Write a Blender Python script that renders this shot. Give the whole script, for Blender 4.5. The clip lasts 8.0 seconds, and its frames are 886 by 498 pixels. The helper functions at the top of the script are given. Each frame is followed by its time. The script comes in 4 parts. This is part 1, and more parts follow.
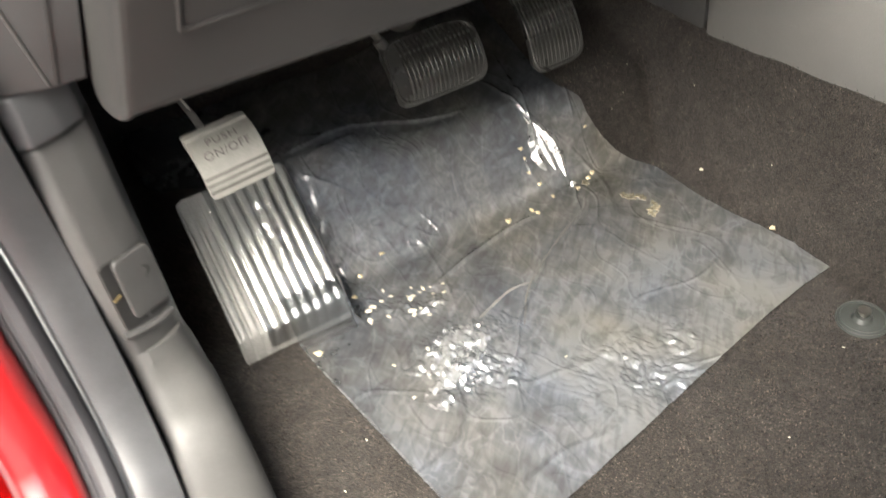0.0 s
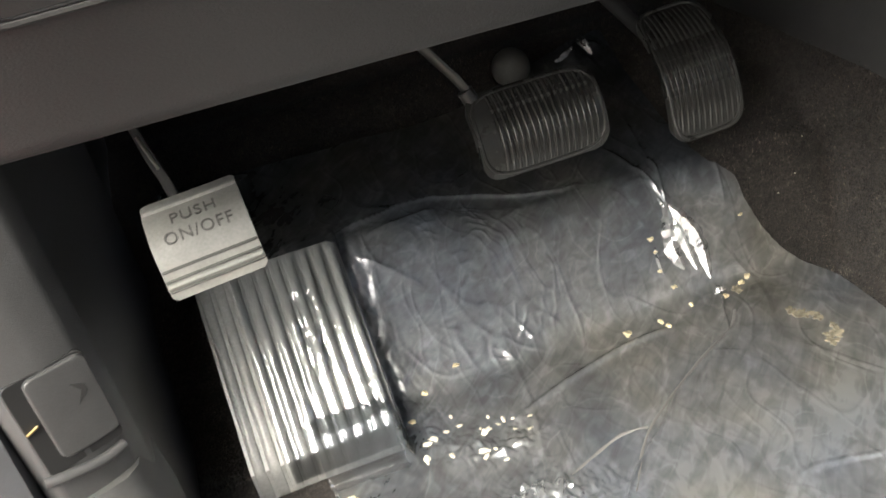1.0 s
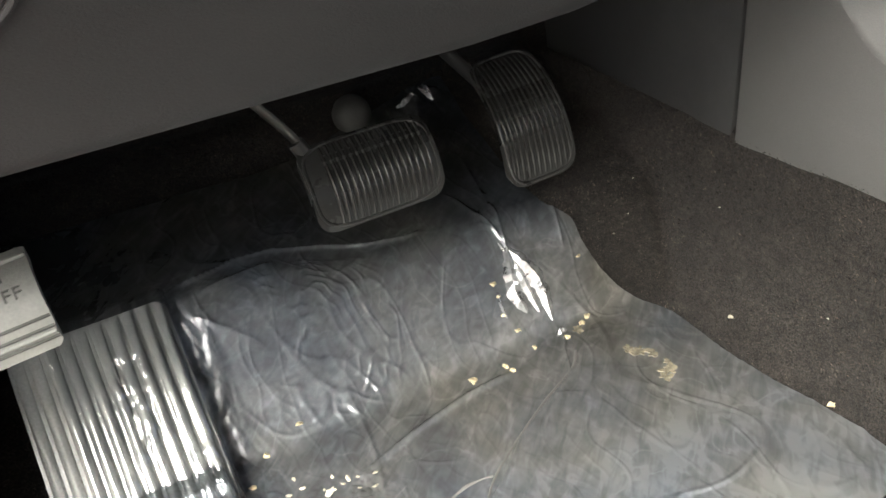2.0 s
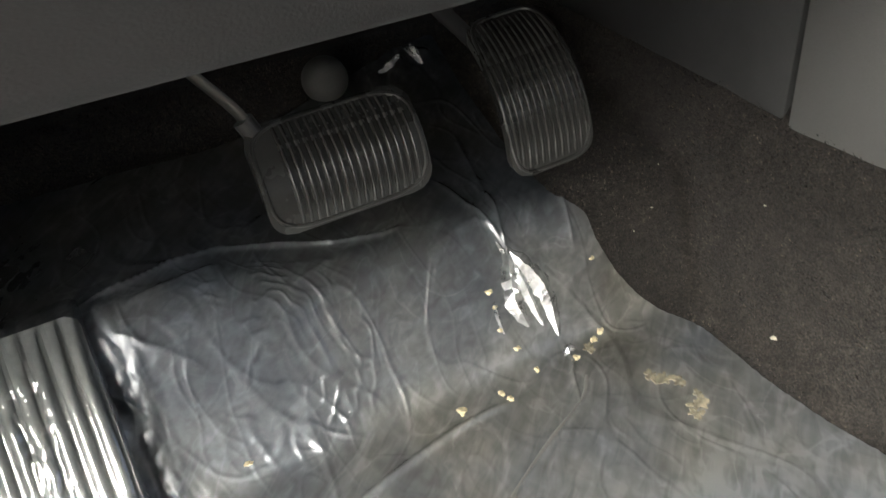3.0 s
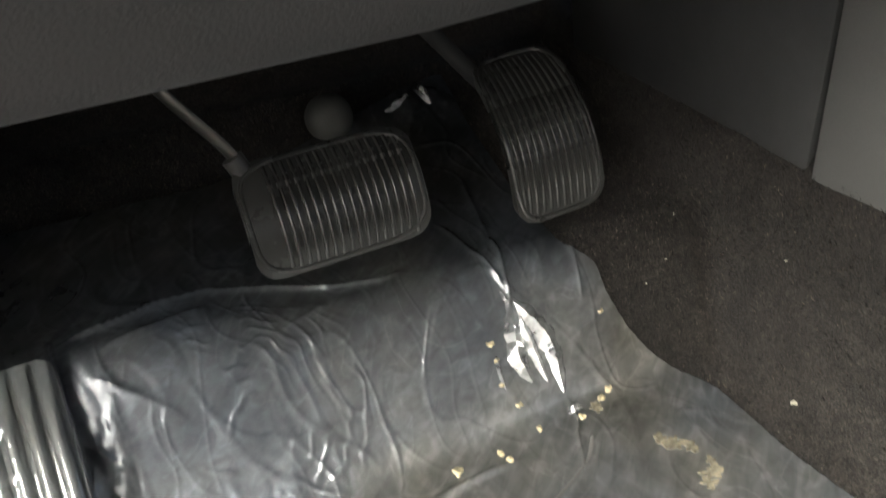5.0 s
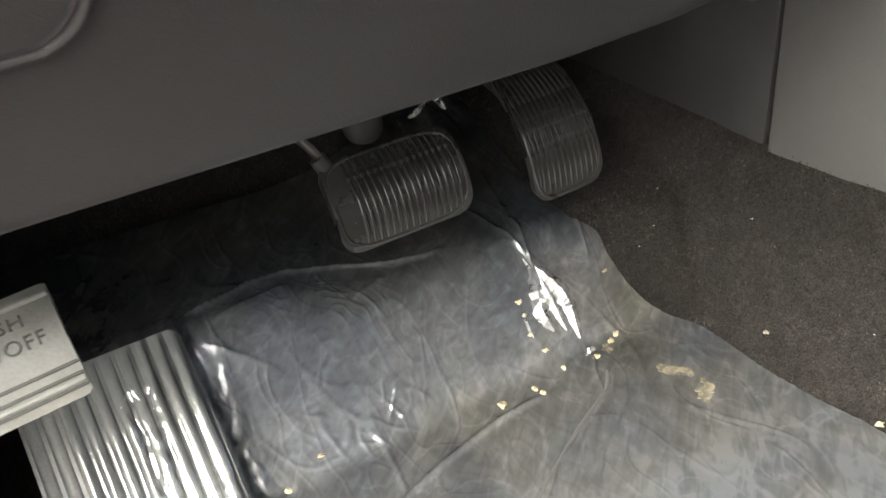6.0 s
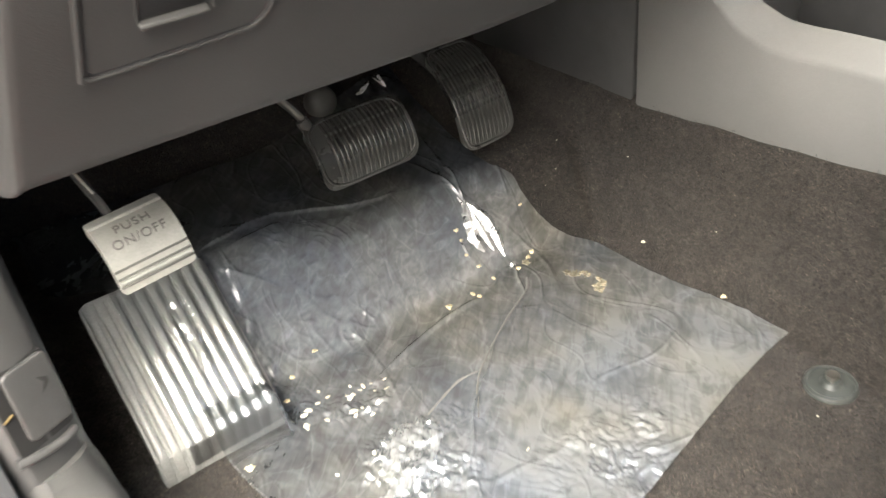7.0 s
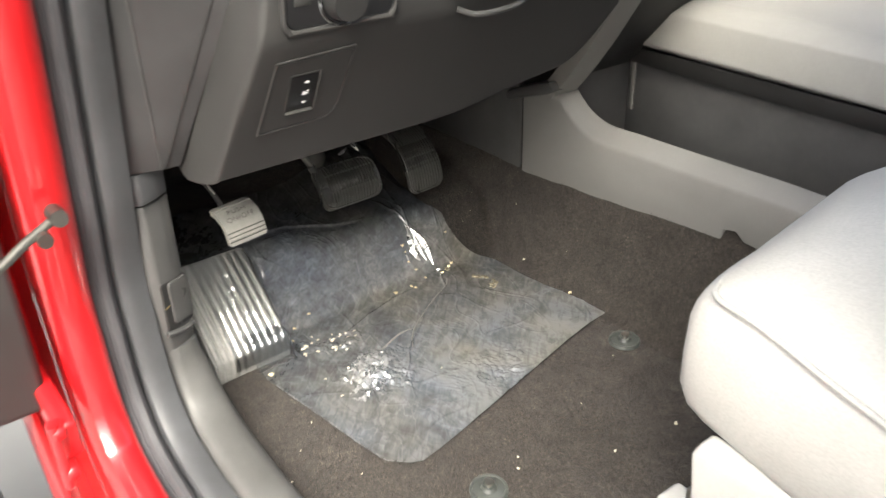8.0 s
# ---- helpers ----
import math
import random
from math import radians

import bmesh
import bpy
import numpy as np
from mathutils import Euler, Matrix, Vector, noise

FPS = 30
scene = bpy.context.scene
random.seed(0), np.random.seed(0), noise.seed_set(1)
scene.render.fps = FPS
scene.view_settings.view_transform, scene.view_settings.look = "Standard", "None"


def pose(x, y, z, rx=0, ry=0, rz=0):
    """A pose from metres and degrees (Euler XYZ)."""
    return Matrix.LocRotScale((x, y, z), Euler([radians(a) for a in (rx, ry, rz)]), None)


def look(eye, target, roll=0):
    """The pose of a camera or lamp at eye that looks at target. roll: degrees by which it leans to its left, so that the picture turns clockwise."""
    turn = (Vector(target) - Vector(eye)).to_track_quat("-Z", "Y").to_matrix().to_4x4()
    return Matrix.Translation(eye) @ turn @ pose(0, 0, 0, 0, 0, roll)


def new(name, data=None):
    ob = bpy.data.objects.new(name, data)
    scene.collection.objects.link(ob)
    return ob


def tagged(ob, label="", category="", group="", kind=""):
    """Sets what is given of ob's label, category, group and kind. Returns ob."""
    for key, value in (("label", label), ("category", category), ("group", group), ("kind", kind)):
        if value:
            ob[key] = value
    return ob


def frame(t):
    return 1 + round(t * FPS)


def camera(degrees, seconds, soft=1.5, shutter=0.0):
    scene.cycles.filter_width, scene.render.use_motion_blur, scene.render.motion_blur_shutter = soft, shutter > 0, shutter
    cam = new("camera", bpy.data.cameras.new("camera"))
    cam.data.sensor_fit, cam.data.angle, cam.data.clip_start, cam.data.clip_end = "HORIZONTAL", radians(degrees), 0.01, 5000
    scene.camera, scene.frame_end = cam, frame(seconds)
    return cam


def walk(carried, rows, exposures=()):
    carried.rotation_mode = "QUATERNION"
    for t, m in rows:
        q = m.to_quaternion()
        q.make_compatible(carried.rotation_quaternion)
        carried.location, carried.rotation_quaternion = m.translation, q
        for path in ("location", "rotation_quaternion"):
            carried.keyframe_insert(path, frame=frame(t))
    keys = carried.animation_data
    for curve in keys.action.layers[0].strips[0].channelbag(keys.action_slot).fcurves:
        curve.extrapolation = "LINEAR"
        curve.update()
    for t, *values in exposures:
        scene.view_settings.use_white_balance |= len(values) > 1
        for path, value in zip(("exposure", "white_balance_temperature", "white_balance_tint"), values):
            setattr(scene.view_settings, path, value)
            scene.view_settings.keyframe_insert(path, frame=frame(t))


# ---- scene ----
cam = camera(55.9, 8.0, shutter=0.3)
PATH = [
    (0, (-0.436, -0.911, 0.799), (0.175, 0.486, -0.495), -8.0),
    (0.3, (-0.391, -0.82, 0.722), (0.223, 0.51, -0.64), -4.7),
    (0.5, (-0.366, -0.751, 0.689), (0.194, 0.63, -0.644), -4.5),
    (0.7, (-0.32, -0.729, 0.684), (0.165, 0.754, -0.568), -6.3),
    (1, (-0.288, -0.706, 0.653), (0.072, 0.904, -0.477), -10.7),
    (1.2, (-0.271, -0.705, 0.65), (0.164, 0.903, -0.458), -9.3),
    (1.5, (-0.262, -0.705, 0.65), (0.247, 0.885, -0.452), -8.6),
    (2, (-0.243, -0.699, 0.656), (0.414, 0.834, -0.448), -6.9),
    (2.2, (-0.232, -0.688, 0.645), (0.436, 0.812, -0.498), -7.3),
    (3.3, (-0.138, -0.515, 0.585), (0.461, 0.979, -0.603), -4.1),
    (3.5, (-0.126, -0.51, 0.579), (0.448, 1.065, -0.512), -3.9),
    (4, (-0.127, -0.506, 0.574), (0.472, 1.098, -0.46), -2.6),
    (4.5, (-0.124, -0.509, 0.578), (0.443, 1.1, -0.466), -4.8),
    (5, (-0.136, -0.524, 0.578), (0.487, 1.017, -0.534), -4.8),
    (5.2, (-0.154, -0.544, 0.578), (0.46, 0.957, -0.592), -5.3),
    (6.3, (-0.313, -0.685, 0.678), (0.467, 0.808, -0.401), -5.7),
    (6.5, (-0.339, -0.729, 0.688), (0.485, 0.736, -0.396), -4.8),
    (7, (-0.439, -0.842, 0.735), (0.437, 0.561, -0.39), -6.4),
    (7.2, (-0.507, -0.914, 0.79), (0.414, 0.463, -0.331), -5.9),
    (7.5, (-0.583, -1.03, 0.862), (0.402, 0.323, -0.233), -3.6),
    (7.8, (-0.704, -1.195, 0.938), (0.347, 0.153, -0.1), -2.7),
    (8, (-0.797, -1.33, 0.976), (0.264, 0.051, -0.007), -0.9),
]
EXPOSURES = [(0.0, 2.20, 6400, 5), (1.0, 2.05, 6250, 4), (2.0, 2.08, 6150, 3), (3.5, 1.85, 6100, 2), (5.0, 1.94, 6150, 2), (6.5, 2.40, 6280, 4), (7.0, 2.58, 6380, 4), (7.5, 2.68, 6400, 4), (8.0, 2.08, 6400, 4)]
walk(cam, [(t, look(eye, target, roll)) for t, eye, target, roll in PATH], EXPOSURES)

# ---- world and light: bright overcast day, let in by the open door and the windows ----
world = bpy.data.worlds.new("overcast_sky")
scene.world = world
world.use_nodes = True
wn = world.node_tree.nodes
sky = wn.new("ShaderNodeTexSky")
sky.sky_type, sky.sun_disc = "NISHITA", False
sky.sun_elevation, sky.sun_rotation = radians(53), radians(220.4)
sky.air_density, sky.dust_density, sky.ozone_density = 0.7, 10.0, 0.0
wn["Background"].inputs["Strength"].default_value = 0.15
world.node_tree.links.new(sky.outputs["Color"], wn["Background"].inputs["Color"])
sun_data = bpy.data.lights.new("sun", "SUN")
sun_data.energy, sun_data.angle, sun_data.color = 1.9, radians(44), (1.0, 0.985, 0.95)
sun = new("sun", sun_data)
sun.matrix_world = look((-2.0, -2.35, 4.1), (0, 0, 0))


# ---- materials ----
def material(name):
    m = bpy.data.materials.new(name)
    m.use_nodes = True
    nt = m.node_tree
    return m, nt, nt.nodes["Principled BSDF"]


def noise_node(nt, scale, detail=3.0, rough=0.55, space="Object"):
    tc = nt.nodes.new("ShaderNodeTexCoord")
    n = nt.nodes.new("ShaderNodeTexNoise")
    n.inputs["Scale"].default_value = scale
    n.inputs["Detail"].default_value = detail
    n.inputs["Roughness"].default_value = rough
    nt.links.new(tc.outputs[space], n.inputs["Vector"])
    return n


def ramp_node(nt, src, lo, hi, c0, c1):
    r = nt.nodes.new("ShaderNodeValToRGB")
    r.color_ramp.elements[0].position, r.color_ramp.elements[1].position = lo, hi
    r.color_ramp.elements[0].color = (*c0, 1)
    r.color_ramp.elements[1].color = (*c1, 1)
    nt.links.new(src, r.inputs["Fac"])
    return r


def mixed(nt, a, b, fac, mode="MULTIPLY"):
    m = nt.nodes.new("ShaderNodeMix")
    m.data_type, m.blend_type = "RGBA", mode
    m.inputs["Factor"].default_value = fac
    nt.links.new(a, m.inputs["A"])
    nt.links.new(b, m.inputs["B"])
    return m.outputs["Result"]


def bumped(nt, bsdf, height, strength, distance):
    b = nt.nodes.new("ShaderNodeBump")
    b.inputs["Strength"].default_value = strength
    b.inputs["Distance"].default_value = distance
    nt.links.new(height, b.inputs["Height"])
    nt.links.new(b.outputs["Normal"], bsdf.inputs["Normal"])


def scaled(c, k):
    return tuple(min(1.0, v * k) for v in c)


def plastic(name, col, rough=0.55, grain=900.0, depth=0.35, dust=0.18):
    """Moulded plastic with a fine leather grain, faint smears and dust."""
    m, nt, b = material(name)
    fine = noise_node(nt, grain, 2.0)
    broad = noise_node(nt, 9.0, 5.0, 0.65)
    smear = ramp_node(nt, broad.outputs["Fac"], 0.35, 0.7, scaled(col, 1 - dust), scaled(col, 1 + dust))
    speck = ramp_node(nt, fine.outputs["Fac"], 0.3, 0.7, (0.8, 0.8, 0.8), (1.0, 1.0, 1.0))
    nt.links.new(mixed(nt, smear.outputs["Color"], speck.outputs["Color"], 0.8), b.inputs["Base Color"])
    rr = nt.nodes.new("ShaderNodeMapRange")
    rr.inputs["To Min"].default_value, rr.inputs["To Max"].default_value = rough - 0.08, rough + 0.1
    nt.links.new(broad.outputs["Fac"], rr.inputs["Value"])
    nt.links.new(rr.outputs["Result"], b.inputs["Roughness"])
    bumped(nt, b, fine.outputs["Fac"], depth, 0.0006)
    return m


def simple(name, col, rough=0.5, metal=0.0, coat=0.0, var=0.15, scale=30.0, coat_rough=0.2):
    m, nt, b = material(name)
    n = noise_node(nt, scale, 4.0)
    r = ramp_node(nt, n.outputs["Fac"], 0.3, 0.7, scaled(col, 1 - var), scaled(col, 1 + var))
    nt.links.new(r.outputs["Color"], b.inputs["Base Color"])
    b.inputs["Roughness"].default_value = rough
    b.inputs["Metallic"].default_value = metal
    b.inputs["Coat Weight"].default_value = coat
    b.inputs["Coat Roughness"].default_value = coat_rough
    return m


def carpet_material():
    m, nt, b = material("carpet")
    fibre = noise_node(nt, 520.0, 3.0, 0.7)
    clump = noise_node(nt, 130.0, 4.0, 0.65)
    dirt = noise_node(nt, 8.0, 5.0, 0.6)
    a = ramp_node(nt, fibre.outputs["Fac"], 0.35, 0.75, (0.010, 0.009, 0.008), (0.108, 0.094, 0.083))
    c = ramp_node(nt, clump.outputs["Fac"], 0.36, 0.64, (0.40, 0.40, 0.40), (1.0, 1.0, 1.0))
    d = ramp_node(nt, dirt.outputs["Fac"], 0.35, 0.68, (0.64, 0.59, 0.55), (1.0, 0.985, 0.965))
    tread = noise_node(nt, 34.0, 4.0, 0.62)
    e = ramp_node(nt, tread.outputs["Fac"], 0.36, 0.66, (0.55, 0.52, 0.50), (1.0, 0.97, 0.94))
    x = mixed(nt, mixed(nt, a.outputs["Color"], c.outputs["Color"], 0.9), e.outputs["Color"], 0.85)
    nt.links.new(mixed(nt, x, d.outputs["Color"], 0.8), b.inputs["Base Color"])
    b.inputs["Roughness"].default_value = 0.95
    b.inputs["Specular IOR Level"].default_value = 0.15
    b.inputs["Sheen Weight"].default_value = 0.1
    b.inputs["Sheen Roughness"].default_value = 0.6
    bumped(nt, b, fibre.outputs["Fac"], 0.9, 0.003)
    return m


def fibre_material():
    m, nt, b = material("carpet_fibre")
    geo = nt.nodes.new("ShaderNodeNewGeometry")
    r = ramp_node(nt, geo.outputs["Random Per Island"], 0.42, 1.0, (0.010, 0.009, 0.0080), (0.250, 0.215, 0.188))
    tread = noise_node(nt, 34.0, 4.0, 0.62)
    e = ramp_node(nt, tread.outputs["Fac"], 0.36, 0.66, (0.48, 0.45, 0.43), (1.1, 1.06, 1.03))
    dirt = noise_node(nt, 8.0, 5.0, 0.6)
    d = ramp_node(nt, dirt.outputs["Fac"], 0.35, 0.68, (0.64, 0.59, 0.55), (1.0, 0.985, 0.965))
    nt.links.new(mixed(nt, mixed(nt, r.outputs["Color"], e.outputs["Color"], 0.9), d.outputs["Color"], 0.9), b.inputs["Base Color"])
    b.inputs["Roughness"].default_value = 0.9
    b.inputs["Specular IOR Level"].default_value = 0.2
    return m


def film_material(name, milk=0.11, gloss=0.005, rough=0.08, crinkle=0.28, scuffed=False):
    """Clear polythene: see-through, a little milky, scratched, with sharp crinkles and a wet gloss."""
    m, nt, b = material(name)
    out = nt.nodes["Material Output"]
    tc = nt.nodes.new("ShaderNodeTexCoord")

    def math_node(op, a, c, d=None, clamp=False):
        n = nt.nodes.new("ShaderNodeMath")
        n.operation, n.use_clamp = op, clamp
        for k, v in enumerate((a, c) if d is None else (a, c, d)):
            if isinstance(v, (int, float)):
                n.inputs[k].default_value = v
            else:
                nt.links.new(v, n.inputs[k])
        return n.outputs["Value"]

    def remap(src, a, c, lo, hi):
        n = nt.nodes.new("ShaderNodeMapRange")
        for key, v in (("From Min", a), ("From Max", c), ("To Min", lo), ("To Max", hi)):
            n.inputs[key].default_value = v
        nt.links.new(src, n.inputs["Value"])
        return n.outputs["Result"]

    def streaks(scale, squash, turn, distortion, kind="FBM", detail=3.0):
        mp = nt.nodes.new("ShaderNodeMapping")
        mp.vector_type = "TEXTURE"
        mp.inputs["Scale"].default_value = (1.0, 1.0 / squash, 1.0)
        mp.inputs["Rotation"].default_value = (0, 0, radians(turn))
        nt.links.new(tc.outputs["Object"], mp.inputs["Vector"])
        n = nt.nodes.new("ShaderNodeTexNoise")
        n.noise_type = kind
        n.inputs["Scale"].default_value, n.inputs["Detail"].default_value = scale, detail
        n.inputs["Distortion"].default_value = distortion
        nt.links.new(mp.outputs["Vector"], n.inputs["Vector"])
        return n.outputs["Fac"]

    ridges = streaks(24.0, 0.55, 35, 0.4, detail=3.0)
    fine = noise_node(nt, 130.0, 3.0, 0.6).outputs["Fac"]
    broad = noise_node(nt, 11.0, 4.0, 0.6).outputs["Fac"]
    tint = noise_node(nt, 6.0, 3.0, 0.55).outputs["Fac"]
    scratch = streaks(95.0, 0.26, -46, 0.7, detail=2.0)
    scratch_across = streaks(60.0, 0.35, 14, 0.6, detail=2.0)
    veins = math_node("ABSOLUTE", math_node("SUBTRACT", streaks(13.0, 0.7, -30, 0.9), 0.5), 0.0)
    small_ridges = streaks(72.0, 0.6, -20, 0.8, "RIDGED_MULTIFRACTAL", 3.0)
    height = math_node("MULTIPLY_ADD", fine, 0.12, math_node("MULTIPLY", ridges, 0.28))
    height = math_node("MULTIPLY_ADD", small_ridges, 0.12, height)
    height = math_node("MULTIPLY_ADD", scratch, 0.08, height)
    colour = ramp_node(nt, tint, 0.28, 0.74, (0.74, 0.82, 0.95), (0.95, 0.92, 0.81))
    b.inputs["Roughness"].default_value = 0.45
    clear = nt.nodes.new("ShaderNodeBsdfTransparent")
    clear.inputs["Color"].default_value = (0.955, 0.970, 0.985, 1)
    bump = nt.nodes.new("ShaderNodeBump")
    bump.inputs["Strength"].default_value = crinkle
    bump.inputs["Distance"].default_value = 0.005
    nt.links.new(height, bump.inputs["Height"])
    shine = nt.nodes.new("ShaderNodeBsdfGlossy")
    shine.inputs["Roughness"].default_value = rough
    nt.links.new(bump.outputs["Normal"], shine.inputs["Normal"])
    # haze in soft patches, broken up by scratches and by pale wrinkle lines
    veil = remap(broad, 0.22, 0.80, milk * 0.45, milk * 1.55)
    veil = math_node("MULTIPLY", veil, remap(scratch, 0.36, 0.70, 0.72, 1.30))
    veil = math_node("MULTIPLY", veil, remap(scratch_across, 0.36, 0.70, 0.80, 1.22))
    if scuffed:
        veil = math_node("MULTIPLY", veil, remap(veins, 0.0, 0.030, 1.35, 0.95))
        # haze raised towards the rear to paint in overhead light, lowered towards the toes
        place = nt.nodes.new("ShaderNodeSeparateXYZ")
        nt.links.new(tc.outputs["Object"], place.inputs["Vector"])
        along = math_node("MULTIPLY_ADD", noise_node(nt, 7.0, 3.0).outputs["Fac"], 0.35, place.outputs["Y"])
        veil = math_node("MULTIPLY", veil, remap(along, -0.06, 0.36, 1.75, 0.85))
        # the scuffs show as light and dark in the haze; how thick it lies changes only slowly
        scuff_and_light = math_node("MULTIPLY", veil, 1.0 / milk)
        veil = remap(broad, 0.25, 0.78, 0.33, 0.37)
        # cleaner past the lip, with the shade there painted into colour and haze
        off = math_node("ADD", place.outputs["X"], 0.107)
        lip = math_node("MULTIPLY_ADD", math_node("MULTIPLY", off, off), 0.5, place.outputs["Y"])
        past_lip = remap(lip, 0.095, 0.125, 0.0, 1.0)
        thick = ramp_node(nt, past_lip, 0.0, 1.0, (0.37, 0.39, 0.42), (0.22, 0.23, 0.245))
        # the clean flap that lies on the foot rest
        flap = math_node("MULTIPLY", remap(place.outputs["X"], -0.239, -0.234, 1.0, 0.0), remap(place.outputs["Y"], -0.138, -0.130, 0.0, 1.0))
        flap = math_node("MULTIPLY", flap, remap(place.outputs["Y"], -0.050, -0.035, 1.0, 0.0))
        clean = nt.nodes.new("ShaderNodeMixRGB")
        clean.inputs["Color2"].default_value = (0.84, 0.87, 0.90, 1)
        nt.links.new(flap, clean.inputs["Fac"])
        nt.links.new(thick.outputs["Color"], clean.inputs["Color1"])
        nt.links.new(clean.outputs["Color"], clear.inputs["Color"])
        veil = math_node("MULTIPLY", veil, remap(flap, 0.0, 1.0, 1.0, 0.40))
        cloud = remap(noise_node(nt, 15.0, 2.0, 0.5).outputs["Fac"], 0.32, 0.68, 0.80, 1.16)
        scuff_and_light = remap(math_node("MULTIPLY", scuff_and_light, cloud), 0.50, 2.5, 0.40, 1.0)
        scuff_and_light = math_node("MULTIPLY", scuff_and_light, remap(past_lip, 0.0, 1.0, 1.0, 0.62))
        # the haze is made darker along the sill side
        rim = math_node("MULTIPLY_ADD", noise_node(nt, 12.0, 3.0).outputs["Fac"], 0.16, math_node("MULTIPLY_ADD", place.outputs["Y"], 0.25, place.outputs["X"]))
        scuff_and_light = math_node("MULTIPLY", scuff_and_light, remap(rim, -0.20, -0.08, 0.68, 1.04))
        # lightened further towards the rear, for the bright glints there
        scuff_and_light = math_node("MINIMUM", math_node("MULTIPLY", scuff_and_light, remap(along, -0.22, -0.02, 1.28, 1.0)), 0.98)
    satin = nt.nodes.new("ShaderNodeBump")
    satin.inputs["Strength"].default_value = 0.13
    satin.inputs["Distance"].default_value = 0.0022
    nt.links.new(math_node("ADD", scratch, scratch_across), satin.inputs["Height"])
    sheen = nt.nodes.new("ShaderNodeBsdfGlossy")
    sheen.inputs["Roughness"].default_value = 0.36
    sheen.inputs["Color"].default_value = (1.0, 1.0, 1.0, 1)
    nt.links.new(satin.outputs["Normal"], sheen.inputs["Normal"])
    if scuffed:
        fog = nt.nodes.new("ShaderNodeMixRGB")
        fog.blend_type = "MULTIPLY"
        fog.inputs["Fac"].default_value = 1.0
        nt.links.new(colour.outputs["Color"], fog.inputs["Color1"])
        nt.links.new(scuff_and_light, fog.inputs["Color2"])
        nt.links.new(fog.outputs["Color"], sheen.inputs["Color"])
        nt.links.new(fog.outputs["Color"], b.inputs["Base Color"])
    else:
        nt.links.new(colour.outputs["Color"], b.inputs["Base Color"])
    milky = nt.nodes.new("ShaderNodeMixShader")
    milky.inputs["Fac"].default_value = 0.62
    nt.links.new(b.outputs["BSDF"], milky.inputs[1])
    nt.links.new(sheen.outputs["BSDF"], milky.inputs[2])
    m1 = nt.nodes.new("ShaderNodeMixShader")
    nt.links.new(veil, m1.inputs["Fac"])
    nt.links.new(clear.outputs["BSDF"], m1.inputs[1])
    nt.links.new(milky.outputs["Shader"], m1.inputs[2])
    fr = nt.nodes.new("ShaderNodeFresnel")
    fr.inputs["IOR"].default_value = 1.5
    nt.links.new(bump.outputs["Normal"], fr.inputs["Normal"])
    m2 = nt.nodes.new("ShaderNodeMixShader")
    nt.links.new(math_node("ADD", fr.outputs["Fac"], gloss, clamp=True), m2.inputs["Fac"])
    nt.links.new(m1.outputs["Shader"], m2.inputs[1])
    nt.links.new(shine.outputs["BSDF"], m2.inputs[2])
    nt.links.new(m2.outputs["Shader"], out.inputs["Surface"])
    return m


DASH = plastic("charcoal_plastic", (0.0240, 0.0238, 0.0235), 0.6)
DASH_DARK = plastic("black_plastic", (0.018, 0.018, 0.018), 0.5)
TRIM = plastic("grey_trim_plastic", (0.056, 0.056, 0.056), 0.42)
UPPER = plastic("pillar_upper_plastic", (0.034, 0.0345, 0.036), 0.55)
PILLAR = plastic("pillar_trim_plastic", (0.062, 0.064, 0.069), 0.5)
CONSOLE = plastic("stone_grey_plastic", (0.172, 0.170, 0.163), 0.5, 900.0, 0.35, 0.05)
# the far side, set paler than the rest of the console
FAR_SIDE = plastic("pale_far_side", (0.29, 0.287, 0.275), 0.5, 700.0, 0.35, 0.05)
ROCKER = plastic("switch_plastic", (0.008, 0.008, 0.009), 0.3)
CONSOLE_IN = plastic("console_bin_plastic", (0.078, 0.078, 0.080), 0.36)
RUBBER = plastic("black_pedal_rubber", (0.045, 0.045, 0.042), 0.27, 500.0, 0.06)
SEAL = plastic("seal_rubber", (0.05, 0.05, 0.055), 0.6, 600.0, 0.2)
WORN = plastic("worn_grey_rubber", (0.175, 0.175, 0.162), 0.5, 500.0, 0.3, 0.3)
# trim plastic made lighter for the light that falls on the flat sill
SILL_LIT = plastic("sill_plastic_lit", (0.072, 0.072, 0.071), 0.5)
PLATE = plastic("dead_pedal_plastic", (0.35, 0.35, 0.336), 0.24, 400.0, 0.15)
STEEL = simple("bare_steel", (0.55, 0.53, 0.48), 0.35, 1.0)
DULL = simple("dull_steel", (0.09, 0.088, 0.08), 0.38, 0.8)
WASHER = plastic("mat_anchor_plastic", (0.055, 0.060, 0.056), 0.35, 500.0, 0.1)
BOOT = plastic("dull_boot_rubber", (0.085, 0.085, 0.078), 0.6, 500.0, 0.2)
BRASS = simple("brass", (0.42, 0.32, 0.15), 0.4, 1.0)
ARM = simple("painted_steel", (0.010, 0.010, 0.010), 0.85, 0.0)
CHROME = simple("chrome", (0.8, 0.8, 0.82), 0.12, 1.0, var=0.03)
INK = simple("embossed_ink", (0.048, 0.048, 0.043), 0.7)
WHITE = simple("white_print", (0.62, 0.62, 0.64), 0.5)
RED = simple("red_car_paint", (0.46, 0.009, 0.013), 0.3, 0.0, 1.0, 0.04, 5.0, 0.06)
LEATHER = plastic("pale_grey_leather", (0.46, 0.46, 0.435), 0.5, 330.0, 0.4, 0.05)
BOARD = plastic("pale_running_board", (0.11, 0.11, 0.108), 0.55, 300.0, 0.3, 0.12)
